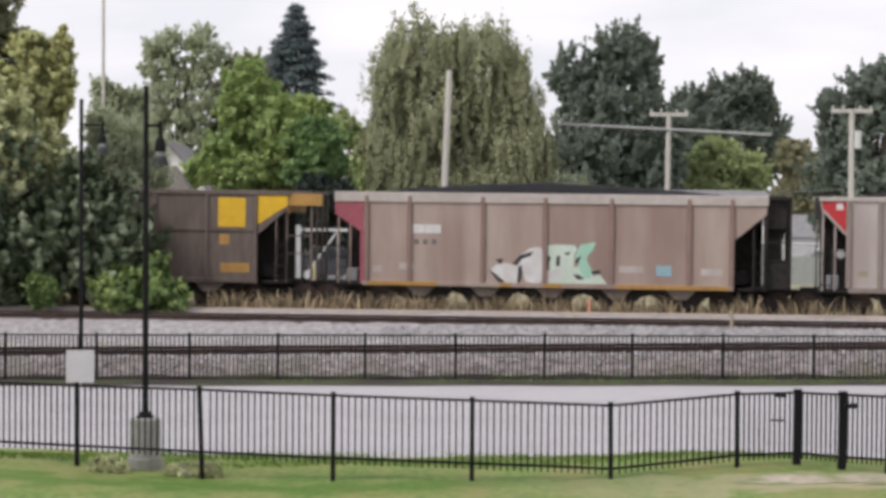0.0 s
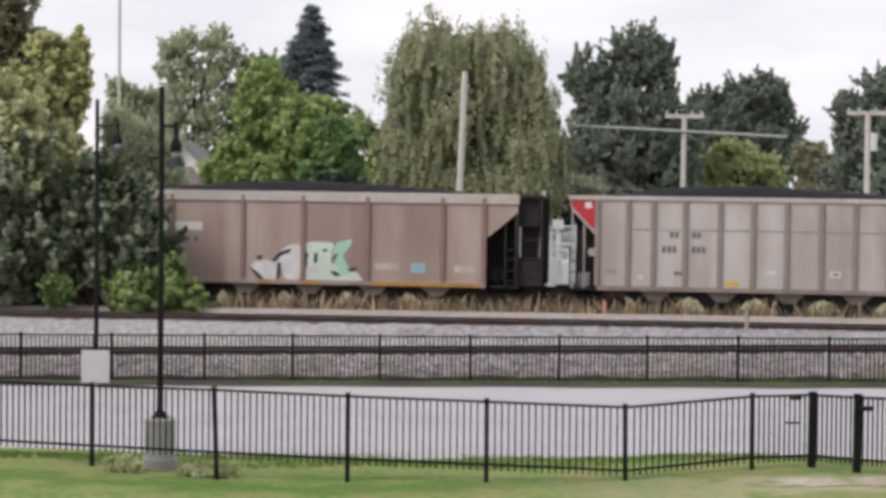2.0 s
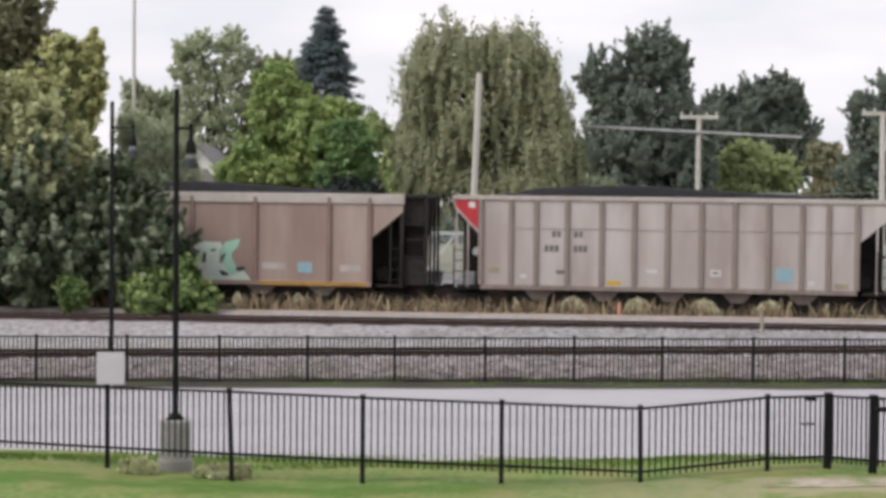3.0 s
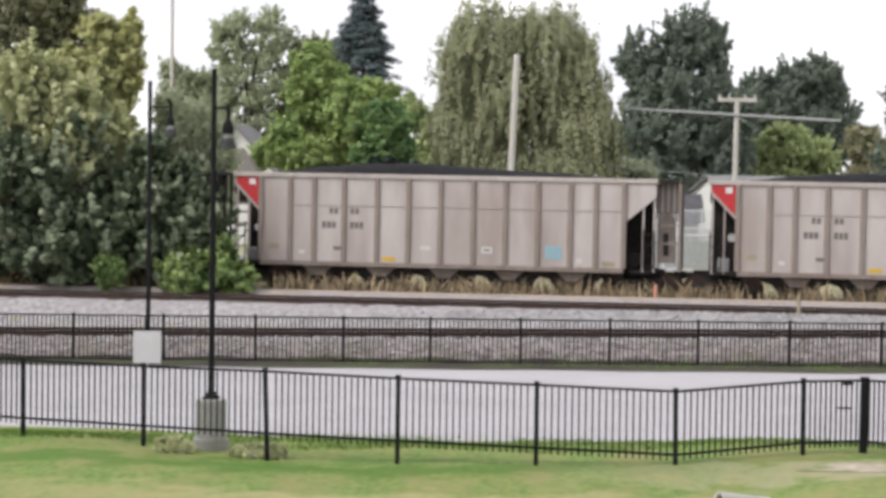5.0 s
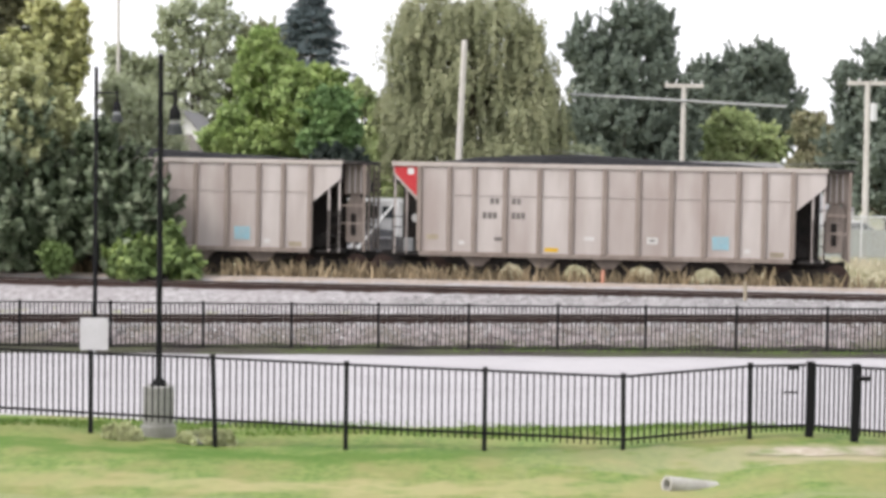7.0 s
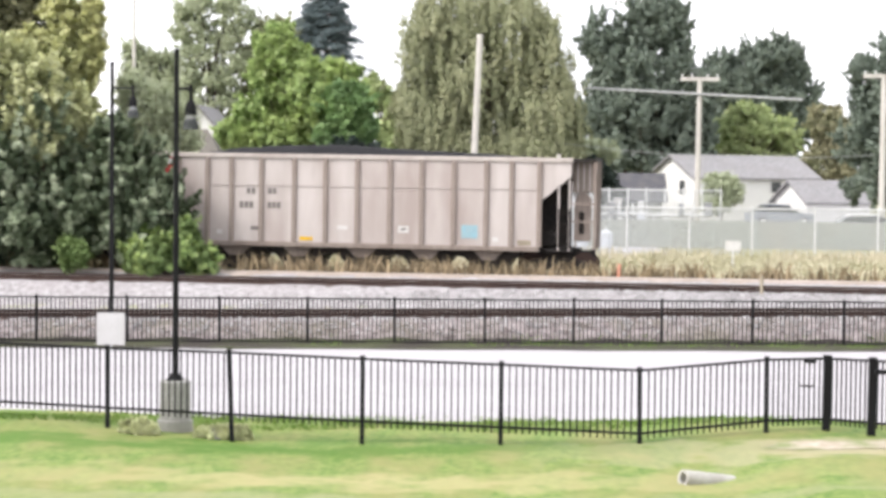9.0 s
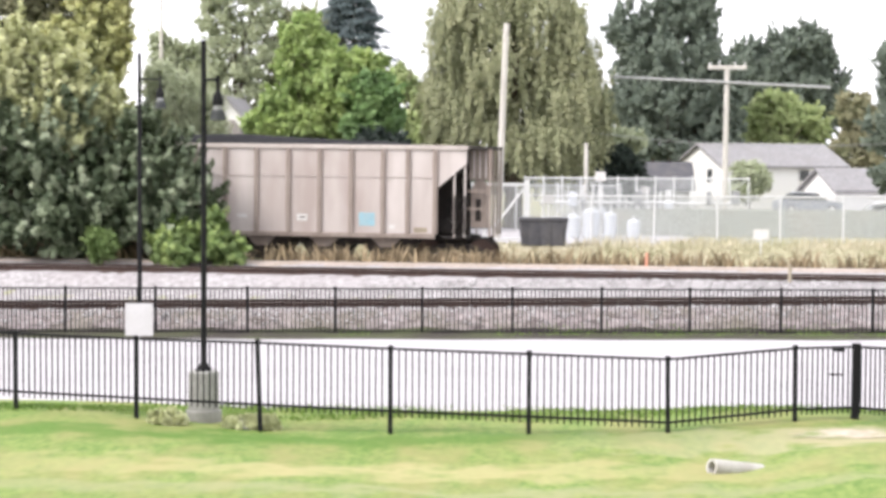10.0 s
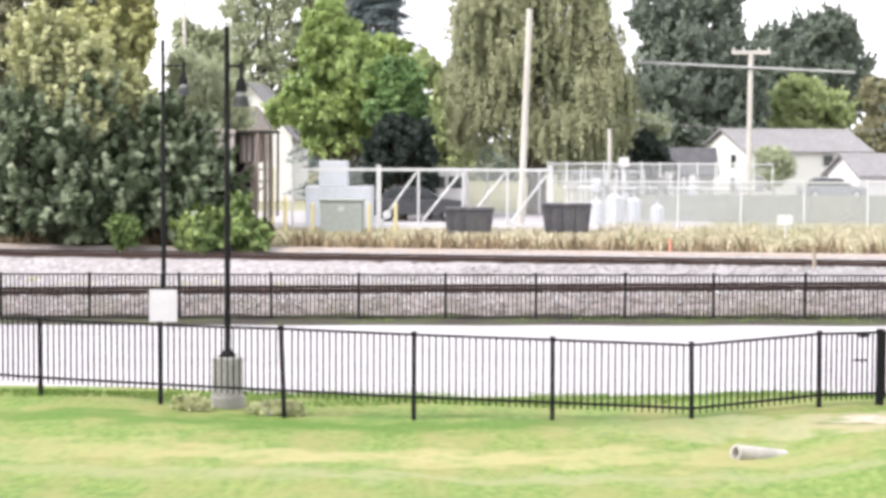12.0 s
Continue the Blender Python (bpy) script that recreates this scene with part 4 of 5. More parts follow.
# ---- grass blades ----
def blades(name, count, area, low, high, mat, label, seed, where=None, thick=0.012, flat=0.35):
    vs, fs = [], []
    rnd = random.Random(seed)
    for _ in range(count):
        x, y = rnd.uniform(*area[:2]), rnd.uniform(*area[2:])
        if where and not where(x, y):
            continue
        z, h = land(x, y), rnd.uniform(low, high)
        a = rnd.uniform(0, math.pi)
        w = thick * rnd.uniform(0.6, 1.4)
        lx, ly = rnd.gauss(0, flat) * h, rnd.gauss(0, flat * 0.8) * h
        k = len(vs)
        c, s = math.cos(a) * w, math.sin(a) * w
        vs += [(x - c, y - s, z - 0.01), (x + c, y + s, z - 0.01), (x + c * 0.7 + lx * 0.4, y + s * 0.7 + ly * 0.4, z + h * 0.6), (x - c * 0.7 + lx * 0.4, y - s * 0.7 + ly * 0.4, z + h * 0.6), (x + lx, y + ly, z + h)]
        fs += [(k, k + 1, k + 2, k + 3), (k + 3, k + 2, k + 4)]
    return tagged(new(name, mesh_of(name, vs, fs, mat)), label, "grass", kind="stuff")


blades("fence_grass", 9000, (-11, 7.5, 36.2, 38.7), 0.03, 0.1, BLADE, "longer grass along the fence", 3, lambda x, y: noise.noise((x * 0.6, y * 0.9, 5)) > -0.3, 0.016, 1.1)
blades("far_fence_grass", 5000, (-17, 16, 53.5, 54.9), 0.04, 0.13, BLADE, "grass growing at the foot of the far fence", 4, lambda x, y: noise.noise((x * 0.35, 1, 3)) + 0.12 * x > -0.1, 0.02, 0.6)
blades("dry_weeds", 15000, (-20, 20, 63.4, 69), 0.2, 0.8, WEED, "tall dry straw-coloured weeds along the track", 6, lambda x, y: 3.4 < y - mainline_y(x) < 5.0 and noise.noise((x * 0.9, y * 0.9, 0)) > 0.28 * smooth(2, 8, x) - 0.25, 0.045)
blades("track_side_weeds", 34000, (-22, 24, 69.5, 82), 0.05, 0.22, STRAW, "dry yellow grass behind the track", 8, lambda x, y: y - mainline_y(x) > 8.8, 0.035, 0.9)

blades("yard_weeds", 6000, (3, 26, 77, 84), 0.2, 0.5, STRAW, "tall pale dry weeds along the yard fence", 9, lambda x, y: noise.noise((x * 0.5, y * 0.4, 2)) > -0.05, 0.03, 0.25)


# ---- small posts beside the track ----
t = thing("marker_post", (4.75, mainline_y(4.75) + 3.3, 1.33), "small orange marker post beside the track", "marker post")
tubepart("stake", [(0, 0, -0.1), (0.02, 0, 0.52)], 0.055, SAFETY, t)
t = thing("rail_post", (8.75, 59.8, 1.0), "thin pale steel post beside the rails", "post")
tubepart("stake", [(0, 0, -0.1), (0, 0, 0.75)], 0.055, TANCON, t)


# ---- trees ----
def leaf_mesh(name, p, d, n, size, wide, mat):
    """Small four-cornered leaves at the points p that lie along d and face n."""
    d = d / (np.linalg.norm(d, axis=1, keepdims=True) + 1e-6)
    v = np.cross(n, d)
    v /= np.linalg.norm(v, axis=1, keepdims=True) + 1e-6
    co = np.stack([p - d * size * 0.5, p + v * size * wide + d * size * 0.05, p + d * size * 0.5, p - v * size * wide + d * size * 0.05], 1).reshape(-1, 3)
    k = len(p)
    me = bpy.data.meshes.new(name)
    me.vertices.add(4 * k)
    me.loops.add(4 * k)
    me.polygons.add(k)
    me.vertices.foreach_set("co", co.astype(np.float32).ravel())
    me.loops.foreach_set("vertex_index", np.arange(4 * k, dtype=np.int32))
    me.polygons.foreach_set("loop_start", np.arange(0, 4 * k, 4, dtype=np.int32))
    me.update(calc_edges=True)
    me.materials.append(mat)
    return me


def sprays(rng, base, tip, out, per, size, loose, lift, mess, droop=0.0, frond=False):
    """Leaves along twigs from base to tip. They face outwards and up; on a frond they stand in two rows."""
    k = len(base)
    base, tip, out = (np.repeat(np.array(q, float), per, 0) for q in (base, tip, out))
    u = rng.random((k * per, 1)) ** 0.8
    way = tip - base
    p = base + way * u
    p[:, 2:] -= droop * np.linalg.norm(way, axis=1, keepdims=True) * u * u
    n = out + np.array((0, 0, lift)) + rng.normal(0, mess, p.shape)
    n /= np.linalg.norm(n, axis=1, keepdims=True) + 1e-6
    d = way / (np.linalg.norm(way, axis=1, keepdims=True) + 1e-6)
    s = size * rng.uniform(0.6, 1.4, (k * per, 1))
    if frond:
        across = np.cross(n, d)
        across /= np.linalg.norm(across, axis=1, keepdims=True) + 1e-6
        across *= np.where(rng.random((k * per, 1)) < 0.5, -1, 1)
        p = p + across * s * 0.5 * (1.25 - u) + rng.normal(0, loose, p.shape)
        d = d * 0.55 + across
    else:
        p = p + rng.normal(0, loose, p.shape) * (1.15 - 0.6 * u)
        d = d + rng.normal(0, 0.6, d.shape)
    return p, d, n, s


def tree(at, masses, leaf, label, seed, twigs=10.0, per=60, size=0.22, lobe=0.95, deep=0.9, trunk=0.2, style="leafy", lift=0.7, mess=0.4, wide=0.3, loose=0.1, rise=0.2, fill=1.0, pale_leaf=None, kind_name="tree", group="trees behind the railway"):
    """A crown of several swelling masses (dx, z, half width, half height), each with lobes, each lobe with leafy twigs."""
    rnd, rng = random.Random(seed), np.random.default_rng(seed)
    t = thing(kind_name, at, label, "tree" if kind_name != "bush" else "bush", group)
    top = max(z + rz for _, z, _, rz in masses)
    base, tip, out, heads = [], [], [], []
    for dx, z, rx, rz in masses:
        r0 = min(lobe, 0.6 * rx, 0.6 * rz)
        for _ in range(max(4, int(4.0 * (rx * rz) / (r0 * r0)) + 4)):
            d = Vector((rnd.gauss(0, 1), rnd.gauss(0, 1), rnd.gauss(0.12, 1))).normalized()
            r = r0 * rnd.uniform(0.45, 1.3)
            k = rnd.uniform(0.7, 1.16)
            q = Vector((dx + d.x * k * max(0.1, rx - r * 0.8), d.y * max(0.1, rx * deep - r * 0.8), z + d.z * k * max(0.1, rz - r * 0.8)))
            heads.append(q)
            for _ in range(max(3, int(twigs * (r / r0) ** 2))):
                e = Vector((rnd.gauss(0, 1), rnd.gauss(0, 1), rnd.gauss(0.15, 0.9))).normalized()
                e = (e + d * 0.65).normalized()
                p = q + e * r * (rnd.uniform(0.7, 1.12) if rnd.random() < 0.86 else rnd.uniform(1.15, 1.65))
                if style == "willow":
                    base.append(tuple(p + Vector((0, 0, 0.1))))
                    tip.append((p.x + d.x * 0.25, p.y + d.y * 0.25, max(1.4, p.z - rnd.uniform(0.5, 2.1))))
                else:
                    base.append(tuple(q + e * r * 0.2))
                    tip.append(tuple(p + Vector((0, 0, rise * r * rnd.random()))))
                out.append(tuple(e * 0.75 + d * 0.45))
    bm = bmesh.new()
    lean = sum(m[0] for m in masses) / len(masses)
    tube(bm, [(lean * 0.3, 0, -0.3), (lean * 0.3 + 0.08, 0, top * 0.2), (lean * 0.6 - 0.1, 0.1, top * 0.5), (lean, 0, top * 0.8)], [trunk * 1.3, trunk, trunk * 0.6, 0.03], 9)
    for q in heads[::max(1, len(heads) // 30)]:
        zb = max(0.12 * top, q.z - 0.35 * top)
        tube(bm, [(lean * 0.4, 0, zb), ((q.x + lean * 0.4) * 0.5, q.y * 0.5, (zb + q.z) * 0.52), tuple(q)], [trunk * 0.4, trunk * 0.22, 0.02], 5)
    part("trunk", bm, BARK, t)
    droop = {"leafy": 0.0, "frond": -0.08, "willow": 0.0, "tiers": 0.12}[style]
    if pale_leaf:
        # a random fifth of the fronds is set further out in a paler leaf
        pick = [i for i in range(len(tip)) if rnd.random() < 0.2]
        p, d, n, s = sprays(rng, [base[i] for i in pick], [tuple(Vector(tip[i]) + Vector(out[i]) * 0.16) for i in pick], [out[i] for i in pick], per, size, loose, lift, mess, droop, True)
        ob = new("young_fronds", leaf_mesh("young_fronds", p, d, n, s, wide, pale_leaf))
        ob.parent = t
        tagged(ob, "paler fronds")
        kept = sorted(set(range(len(tip))) - set(pick))
        base, tip, out = ([q[i] for i in kept] for q in (base, tip, out))
    p, d, n, s = sprays(rng, base, tip, out, per, size, loose, lift, mess, droop, style == "frond")
    # the shaded inside of the crown
    inner = []
    for dx, z, rx, rz in masses:
        e = rng.normal(0, 1, (int(75 * fill * rx * rz / (size / 0.24) ** 2), 3))
        e *= 0.74 * rng.random((len(e), 1)) ** 0.4 / (np.linalg.norm(e, axis=1, keepdims=True) + 1e-6)
        inner.append(e * np.array((rx, rx * deep, rz)) + np.array((dx, 0, z)))
    q = np.concatenate(inner)
    p, d, n = np.concatenate((p, q)), np.concatenate((d, rng.normal(0, 1, q.shape))), np.concatenate((n, rng.normal(0, 1, q.shape)))
    s = np.concatenate((s, size * rng.uniform(1.6, 2.6, (len(q), 1))))
    crown = new("crown", leaf_mesh("crown", p, d, n, s, wide, leaf))
    crown.parent = t
    return t


def spruce(at, high, reach, leaf, label, seed):
    """A conifer: whorls of drooping boughs round a straight trunk, longer towards the ground."""
    rnd, rng = random.Random(seed), np.random.default_rng(seed)
    t = thing("spruce_tree", at, label, "tree", "trees behind the railway")
    bm = bmesh.new()
    tube(bm, [(0, 0, -0.3), (0, 0, high * 0.5), (0, 0, high * 0.985)], [0.26, 0.15, 0.03], 9)
    base, tip, out = [], [], []
    z = 1.2
    while z < high - 0.15:
        k = 1 - z / high
        long = reach * k ** 0.8 + 0.1
        turn = rnd.uniform(0, math.tau)
        boughs = 11 if k > 0.12 else 7
        for i in range(boughs):
            a = turn + i * math.tau / boughs + rnd.uniform(-0.2, 0.2)
            r = long * rnd.choice((0.6, 0.8, 0.9, 1.0, 1.08, 1.22))
            d = Vector((math.cos(a), math.sin(a), 0))
            end = Vector((0, 0, z - rnd.uniform(0.05, 0.32) * r)) + d * r
            tube(bm, [(0, 0, z), tuple(Vector((0, 0, z + 0.02)) + d * r * 0.5), tuple(end)], [0.05, 0.03, 0.01], 4)
            for f in (0.3, 0.5, 0.68, 0.84, 1.0):
                p = Vector((0, 0, z)).lerp(end, f)
                w = 0.2 + 0.36 * r * (1.08 - f)
                for g in (-1, 0, 1):
                    side = Vector((-d.y, d.x, 0)) * g
                    base.append(tuple(p - d * 0.1))
                    tip.append(tuple(p + (d * 0.75 + side) * w - Vector((0, 0, 0.22 * w))))
                    out.append(tuple(d * 0.5 + side * 0.2))
        z += rnd.uniform(0.16, 0.42) + 0.16 * k
    part("trunk", bm, BARK, t)
    p, d, n, s = sprays(rng, base, tip, out, 11, 0.21, 0.09, 0.9, 0.4, 0.25)
    crown = new("crown", leaf_mesh("crown", p, d, n, s, 0.2, leaf))
    crown.parent = t
    return t


G = 1.25
NEARBY = "trees beside the track"
tree((-18.9, 78, G), ((0.8, 10.3, 1.6, 2.0), (-0.6, 8.0, 2.7, 3.3), (1.2, 7.8, 1.3, 1.6), (-0.5, 4.5, 2.4, 2.2)), LEAF_OLIVE, "tall dark olive tree behind the feathered trees", 14, size=0.22, per=50)
tree((-15.76, 75.5, G), ((0.15, 8.7, 0.95, 1.5), (0.9, 7.4, 0.85, 1.7), (-0.7, 7.2, 1.7, 1.9), (1.2, 9.3, 0.4, 0.85), (0.1, 4.9, 1.7, 1.9)), LEAF_YELLOW, "tall tree with yellowing green leaves", 41, fill=0.4, size=0.2, per=44, lobe=0.6, style="frond", twigs=12, loose=0.05)
# lit upper part of the next tree, added as a separate paler crown
tree((-15.0, 66.2, G), ((0.45, 5.85, 1.25, 1.1), (-0.95, 6.3, 1.5, 1.5), (1.5, 5.1, 0.8, 0.9), (0.1, 4.4, 1.5, 1.0)), LEAF_PALE, "pale sunlit top of the feathered tree beside the track", 42, size=0.18, per=60, lobe=0.85, deep=0.8, style="frond", twigs=15, trunk=0.12, rise=0.9, loose=0.03, group=NEARBY)
tree((-15.1, 66.4, G), ((0.95, 3.0, 2.1, 2.0), (-1.3, 3.2, 2.4, 2.6), (1.8, 1.9, 1.5, 1.4), (0.55, 4.6, 1.3, 1.3), (-0.2, 1.3, 2.6, 1.25)), LEAF_BUSH, "dense green tree with silvery feathered fronds beside the track", 11, pale_leaf=LEAF_SILVER, size=0.19, per=62, lobe=0.95, deep=0.8, style="frond", twigs=15, trunk=0.15, rise=0.8, loose=0.03, group=NEARBY)
tree((-11.0, 65.9, G), ((-0.2, 2.6, 1.5, 1.7), (0.6, 2.0, 1.35, 1.4), (-0.95, 4.0, 0.8, 1.1), (0.0, 1.15, 1.6, 1.05)), LEAF_BUSH, "green shrubby tree with feathered fronds beside the track", 12, pale_leaf=LEAF_SILVER, size=0.18, per=58, lobe=0.8, deep=0.8, style="frond", twigs=14, trunk=0.08, rise=0.8, loose=0.03, group=NEARBY)
tree((-9.95, 64.9, 1.2), ((0.0, 0.6, 1.3, 0.65), (0.45, 1.25, 0.5, 0.6), (-0.6, 1.1, 0.4, 0.5), (-1.1, 0.6, 0.6, 0.5), (1.1, 0.5, 0.6, 0.45)), LEAF_BUSHLET, "light green leafy bush beside the track", 13, pale_leaf=LEAF_LIME, size=0.15, per=44, lobe=0.5, style="frond", twigs=12, trunk=0.03, rise=0.6, loose=0.03, kind_name="bush", group=NEARBY)
tree((-13.1, 64.6, 1.2), ((0.0, 0.5, 0.25, 0.3), (0.2, 0.85, 0.2, 0.2), (-0.2, 0.95, 0.14, 0.16)), LEAF_BUSHLET, "small light green sapling at the foot of the trees", 44, size=0.15, per=26, lobe=0.2, style="frond", twigs=8, trunk=0.02, kind_name="bush", group=NEARBY)
tree((-12.5, 78, G), ((-0.3, 5.6, 1.3, 1.45), (0.8, 4.8, 1.1, 1.35), (-0.95, 6.3, 0.65, 1.0), (0.1, 3.3, 1.5, 1.4)), LEAF_GREY, "thin grey-green shrubby tree with bare twigs", 15, fill=0.4, size=0.13, per=30, lobe=0.55, trunk=0.1, mess=0.8, rise=0.6)
tree((-13.6, 85, G), ((0.0, 3.6, 1.3, 1.6), (0.9, 2.4, 0.9, 1.2), (-0.8, 4.8, 0.8, 1.0)), LEAF_GREY, "thin grey shrub with bare twigs before the gabled house", 34, fill=0.4, size=0.13, per=26, lobe=0.5, trunk=0.08, mess=0.8, rise=0.6)
tree((-22.7, 141, G), ((0.1, 10.4, 1.8, 1.8), (-1.5, 11.0, 1.3, 1.6), (-1.3, 9.2, 2.0, 2.0), (1.1, 8.4, 2.0, 2.0), (0, 5.5, 2.6, 2.5)), LEAF_GREY, "tall thin pale tree behind the lamp posts", 35, size=0.24, per=34)
tree((-18.25, 136, G), ((-0.95, 13.0, 1.9, 2.2), (1.75, 13.8, 1.6, 1.8), (0.4, 10.5, 2.8, 2.3), (-0.5, 7.8, 3.1, 2.3), (0, 4.8, 3.0, 2.2)), LEAF_GREY, "tall sparse-topped grey-green tree behind the lamp posts", 16, fill=0.4, size=0.24, per=34, lobe=0.8, twigs=8, mess=0.7, rise=0.7)
tree((-13.8, 137, G), ((0.15, 12.3, 2.0, 2.2), (1.9, 11.8, 1.1, 1.9), (0.3, 9.1, 2.3, 2.7), (-1.4, 10.2, 1.55, 2.6), (0.2, 5.5, 2.6, 2.5)), LEAF_WILLOW, "narrow tall green tree", 17, size=0.24, per=40)
spruce((-8.85, 118, G), 15.6, 5.0, LEAF_SPRUCE, "tall blue-green spruce with a pointed top", 18)
tree((-8.6, 96, G), ((-0.6, 8.0, 2.0, 2.0), (0.8, 6.4, 2.7, 1.9), (-1.9, 5.9, 1.5, 1.35), (1.9, 7.6, 1.5, 1.35), (-0.6, 5.2, 2.4, 1.2), (-0.4, 3.9, 2.0, 1.1), (-3.0, 5.1, 1.0, 0.8), (-1.0, 9.5, 1.1, 1.0)), LEAF_LIME, "spreading maple with bright green leaves", 19, size=0.24, per=52, lobe=0.75, style="tiers", twigs=10, lift=1.1)
tree((-6.05, 94, G), ((0.05, 6.4, 1.3, 1.4), (-0.35, 5.2, 1.7, 1.1), (0.7, 5.4, 0.8, 1.05)), LEAF_MID, "deep green maple beside the bright one", 29, size=0.24, per=52, lobe=0.7, style="tiers", lift=1.1)
# added evergreen, so dark that it gives the shade below the maple
tree((-5.7, 92.5, G), ((0.0, 3.6, 1.5, 1.3), (-0.7, 2.6, 1.4, 1.2), (0.9, 2.5, 1.1, 1.2)), LEAF_SHADE, "dark evergreen added for the shade under the maple", 31, size=0.22, per=60, lobe=0.6)
tree((-4.5, 108, G), ((0.05, 6.0, 1.15, 1.8), (-0.8, 7.5, 0.85, 1.2), (0.6, 5.2, 0.95, 1.2), (0.4, 3.4, 1.5, 1.6)), LEAF_FRESH, "small light green tree", 20, size=0.22, per=44, lobe=0.6)
tree((0.56, 101, G), ((-1.7, 11.7, 2.0, 1.9), (-3.0, 10.0, 1.5, 2.1), (-3.25, 7.1, 1.4, 2.4), (1.35, 11.3, 2.1, 1.7), (2.95, 10.0, 1.3, 1.7), (-0.1, 8.0, 2.7, 2.8), (2.5, 7.2, 2.0, 2.4), (4.0, 6.6, 0.9, 2.0), (-2.0, 5.4, 2.2, 2.0), (1.65, 4.8, 2.5, 1.8)), LEAF_WILLOW, "large olive-green willow with drooping branches", 21, size=0.2, per=44, lobe=0.8, twigs=11, style="willow", trunk=0.42, fill=0.6, lift=0.6, mess=0.38, wide=0.24)
tree((3.9, 106, G), ((0.0, 4.6, 1.6, 2.0), (0.4, 3.0, 1.8, 1.6)), LEAF_WILLOW, "low olive-green tree beside the willow", 30, size=0.24, per=36, style="willow", twigs=9, wide=0.2)
tree((12.4, 150, G), ((0.7, 14.4, 2.7, 2.4), (-2.5, 12.7, 2.0, 2.5), (2.9, 13.8, 1.5, 2.1), (0.3, 10.2, 4.4, 3.2), (-0.6, 7.2, 5.0, 2.4), (3.9, 8.6, 2.5, 3.0), (3.8, 5.2, 2.6, 2.4), (-0.4, 4.5, 5.2, 2.4)), LEAF_DARK, "big dark green tree with a ragged crown", 22, fill=1.7, size=0.3, per=46, lobe=1.05, twigs=9, rise=1.3, trunk=0.35)
# its leaf colour carries the dark hollow below the big tree
tree((6.4, 103.5, G), ((-0.2, 2.9, 1.3, 1.2), (0.5, 2.4, 1.1, 1.2), (0.0, 1.3, 1.6, 1.2)), LEAF_SHADE, "dark bush with the shade under the big tree in its leaves", 32, size=0.22, per=60, lobe=0.55, kind_name="bush")
tree((24.3, 172, G), ((1.0, 13.1, 3.0, 2.3), (-2.65, 11.9, 2.3, 2.2), (3.2, 11.7, 1.55, 2.3), (-0.4, 9.8, 5.0, 2.9), (0, 6.5, 5.4, 3.2), (-3.2, 8.2, 3.2, 3.2), (4.2, 8.8, 1.8, 2.6)), LEAF_DARK, "dark round-crowned tree behind the houses", 23, fill=1.7, size=0.32, per=44, lobe=1.1, twigs=9, rise=0.9, trunk=0.3)
tree((21.7, 154, G), ((0.1, 7.0, 3.0, 1.95), (-2.1, 6.2, 1.8, 1.5), (2.5, 6.0, 1.5, 1.3), (0.0, 4.4, 3.0, 1.6)), LEAF_FRESH, "light green small tree behind the white house", 24, size=0.28, per=44, lobe=0.8, twigs=9, lift=1.0)
tree((23.5, 107, G), ((-0.3, 9.1, 2.1, 2.1), (-1.65, 7.0, 1.9, 2.4), (1.7, 9.7, 2.4, 2.3), (-0.1, 5.0, 3.7, 2.0), (0.3, 2.8, 3.7, 1.8), (-2.6, 9.2, 0.7, 0.6)), LEAF_DARK, "large dark tree at the end of the row", 25, fill=1.7, size=0.23, per=46, lobe=0.9, twigs=10, rise=0.8, trunk=0.3)
tree((28.7, 160, G), ((-0.5, 7.6, 1.7, 1.6), (0.8, 6.6, 1.7, 1.5), (0, 4.4, 2.6, 2.0)), LEAF_BROWN, "rusty brown tree in the distance", 26, size=0.28, per=36, lobe=0.7)
tree((5.6, 105, G), ((-1.2, 4.2, 1.2, 0.7), (0.6, 4.5, 1.4, 0.7), (0.0, 3.2, 2.0, 1.0)), LEAF_GREY, "grey-green scrub with bare branches under the big trees", 27, fill=0.4, size=0.16, per=22, lobe=0.5, trunk=0.1, mess=0.9)
tree((17.0, 136, G), ((0.0, 2.7, 1.3, 0.9), (0.6, 2.1, 1.2, 0.8), (-0.4, 1.4, 1.3, 0.8)), LEAF_GREY, "brownish half-bare shrub before the white house", 33, fill=0.12, size=0.16, per=18, lobe=0.4, trunk=0.06, mess=0.9, kind_name="bush")


def far_woods(x0, x1, y, label, seed):
    """A low belt of woods along the horizon, of leafy clumps."""
    rng = np.random.default_rng(seed)
    k = 900
    c = np.stack([rng.uniform(x0, x1, k), y + rng.normal(0, 3, k), G + 4.2 * rng.random(k) ** 0.8], 1)
    c[:, 2] += 0.9 * np.sin(c[:, 0] * 0.31) + 0.6 * np.sin(c[:, 0] * 0.83)
    p = np.repeat(c, 45, 0) + rng.normal(0, 0.6, (k * 45, 3))
    n = p - np.repeat(c, 45, 0) + np.array((0, 0, 0.5)) + rng.normal(0, 0.3, p.shape)
    me = leaf_mesh("far_woods", p, rng.normal(0, 1, p.shape), n, 0.55 * rng.uniform(0.6, 1.4, (len(p), 1)), 0.35, LEAF_DARK)
    return tagged(new("far_woods", me), label, "woods", kind="stuff")


far_woods(-60, 70, 196, "dark green belt of far woods on the horizon", 71)


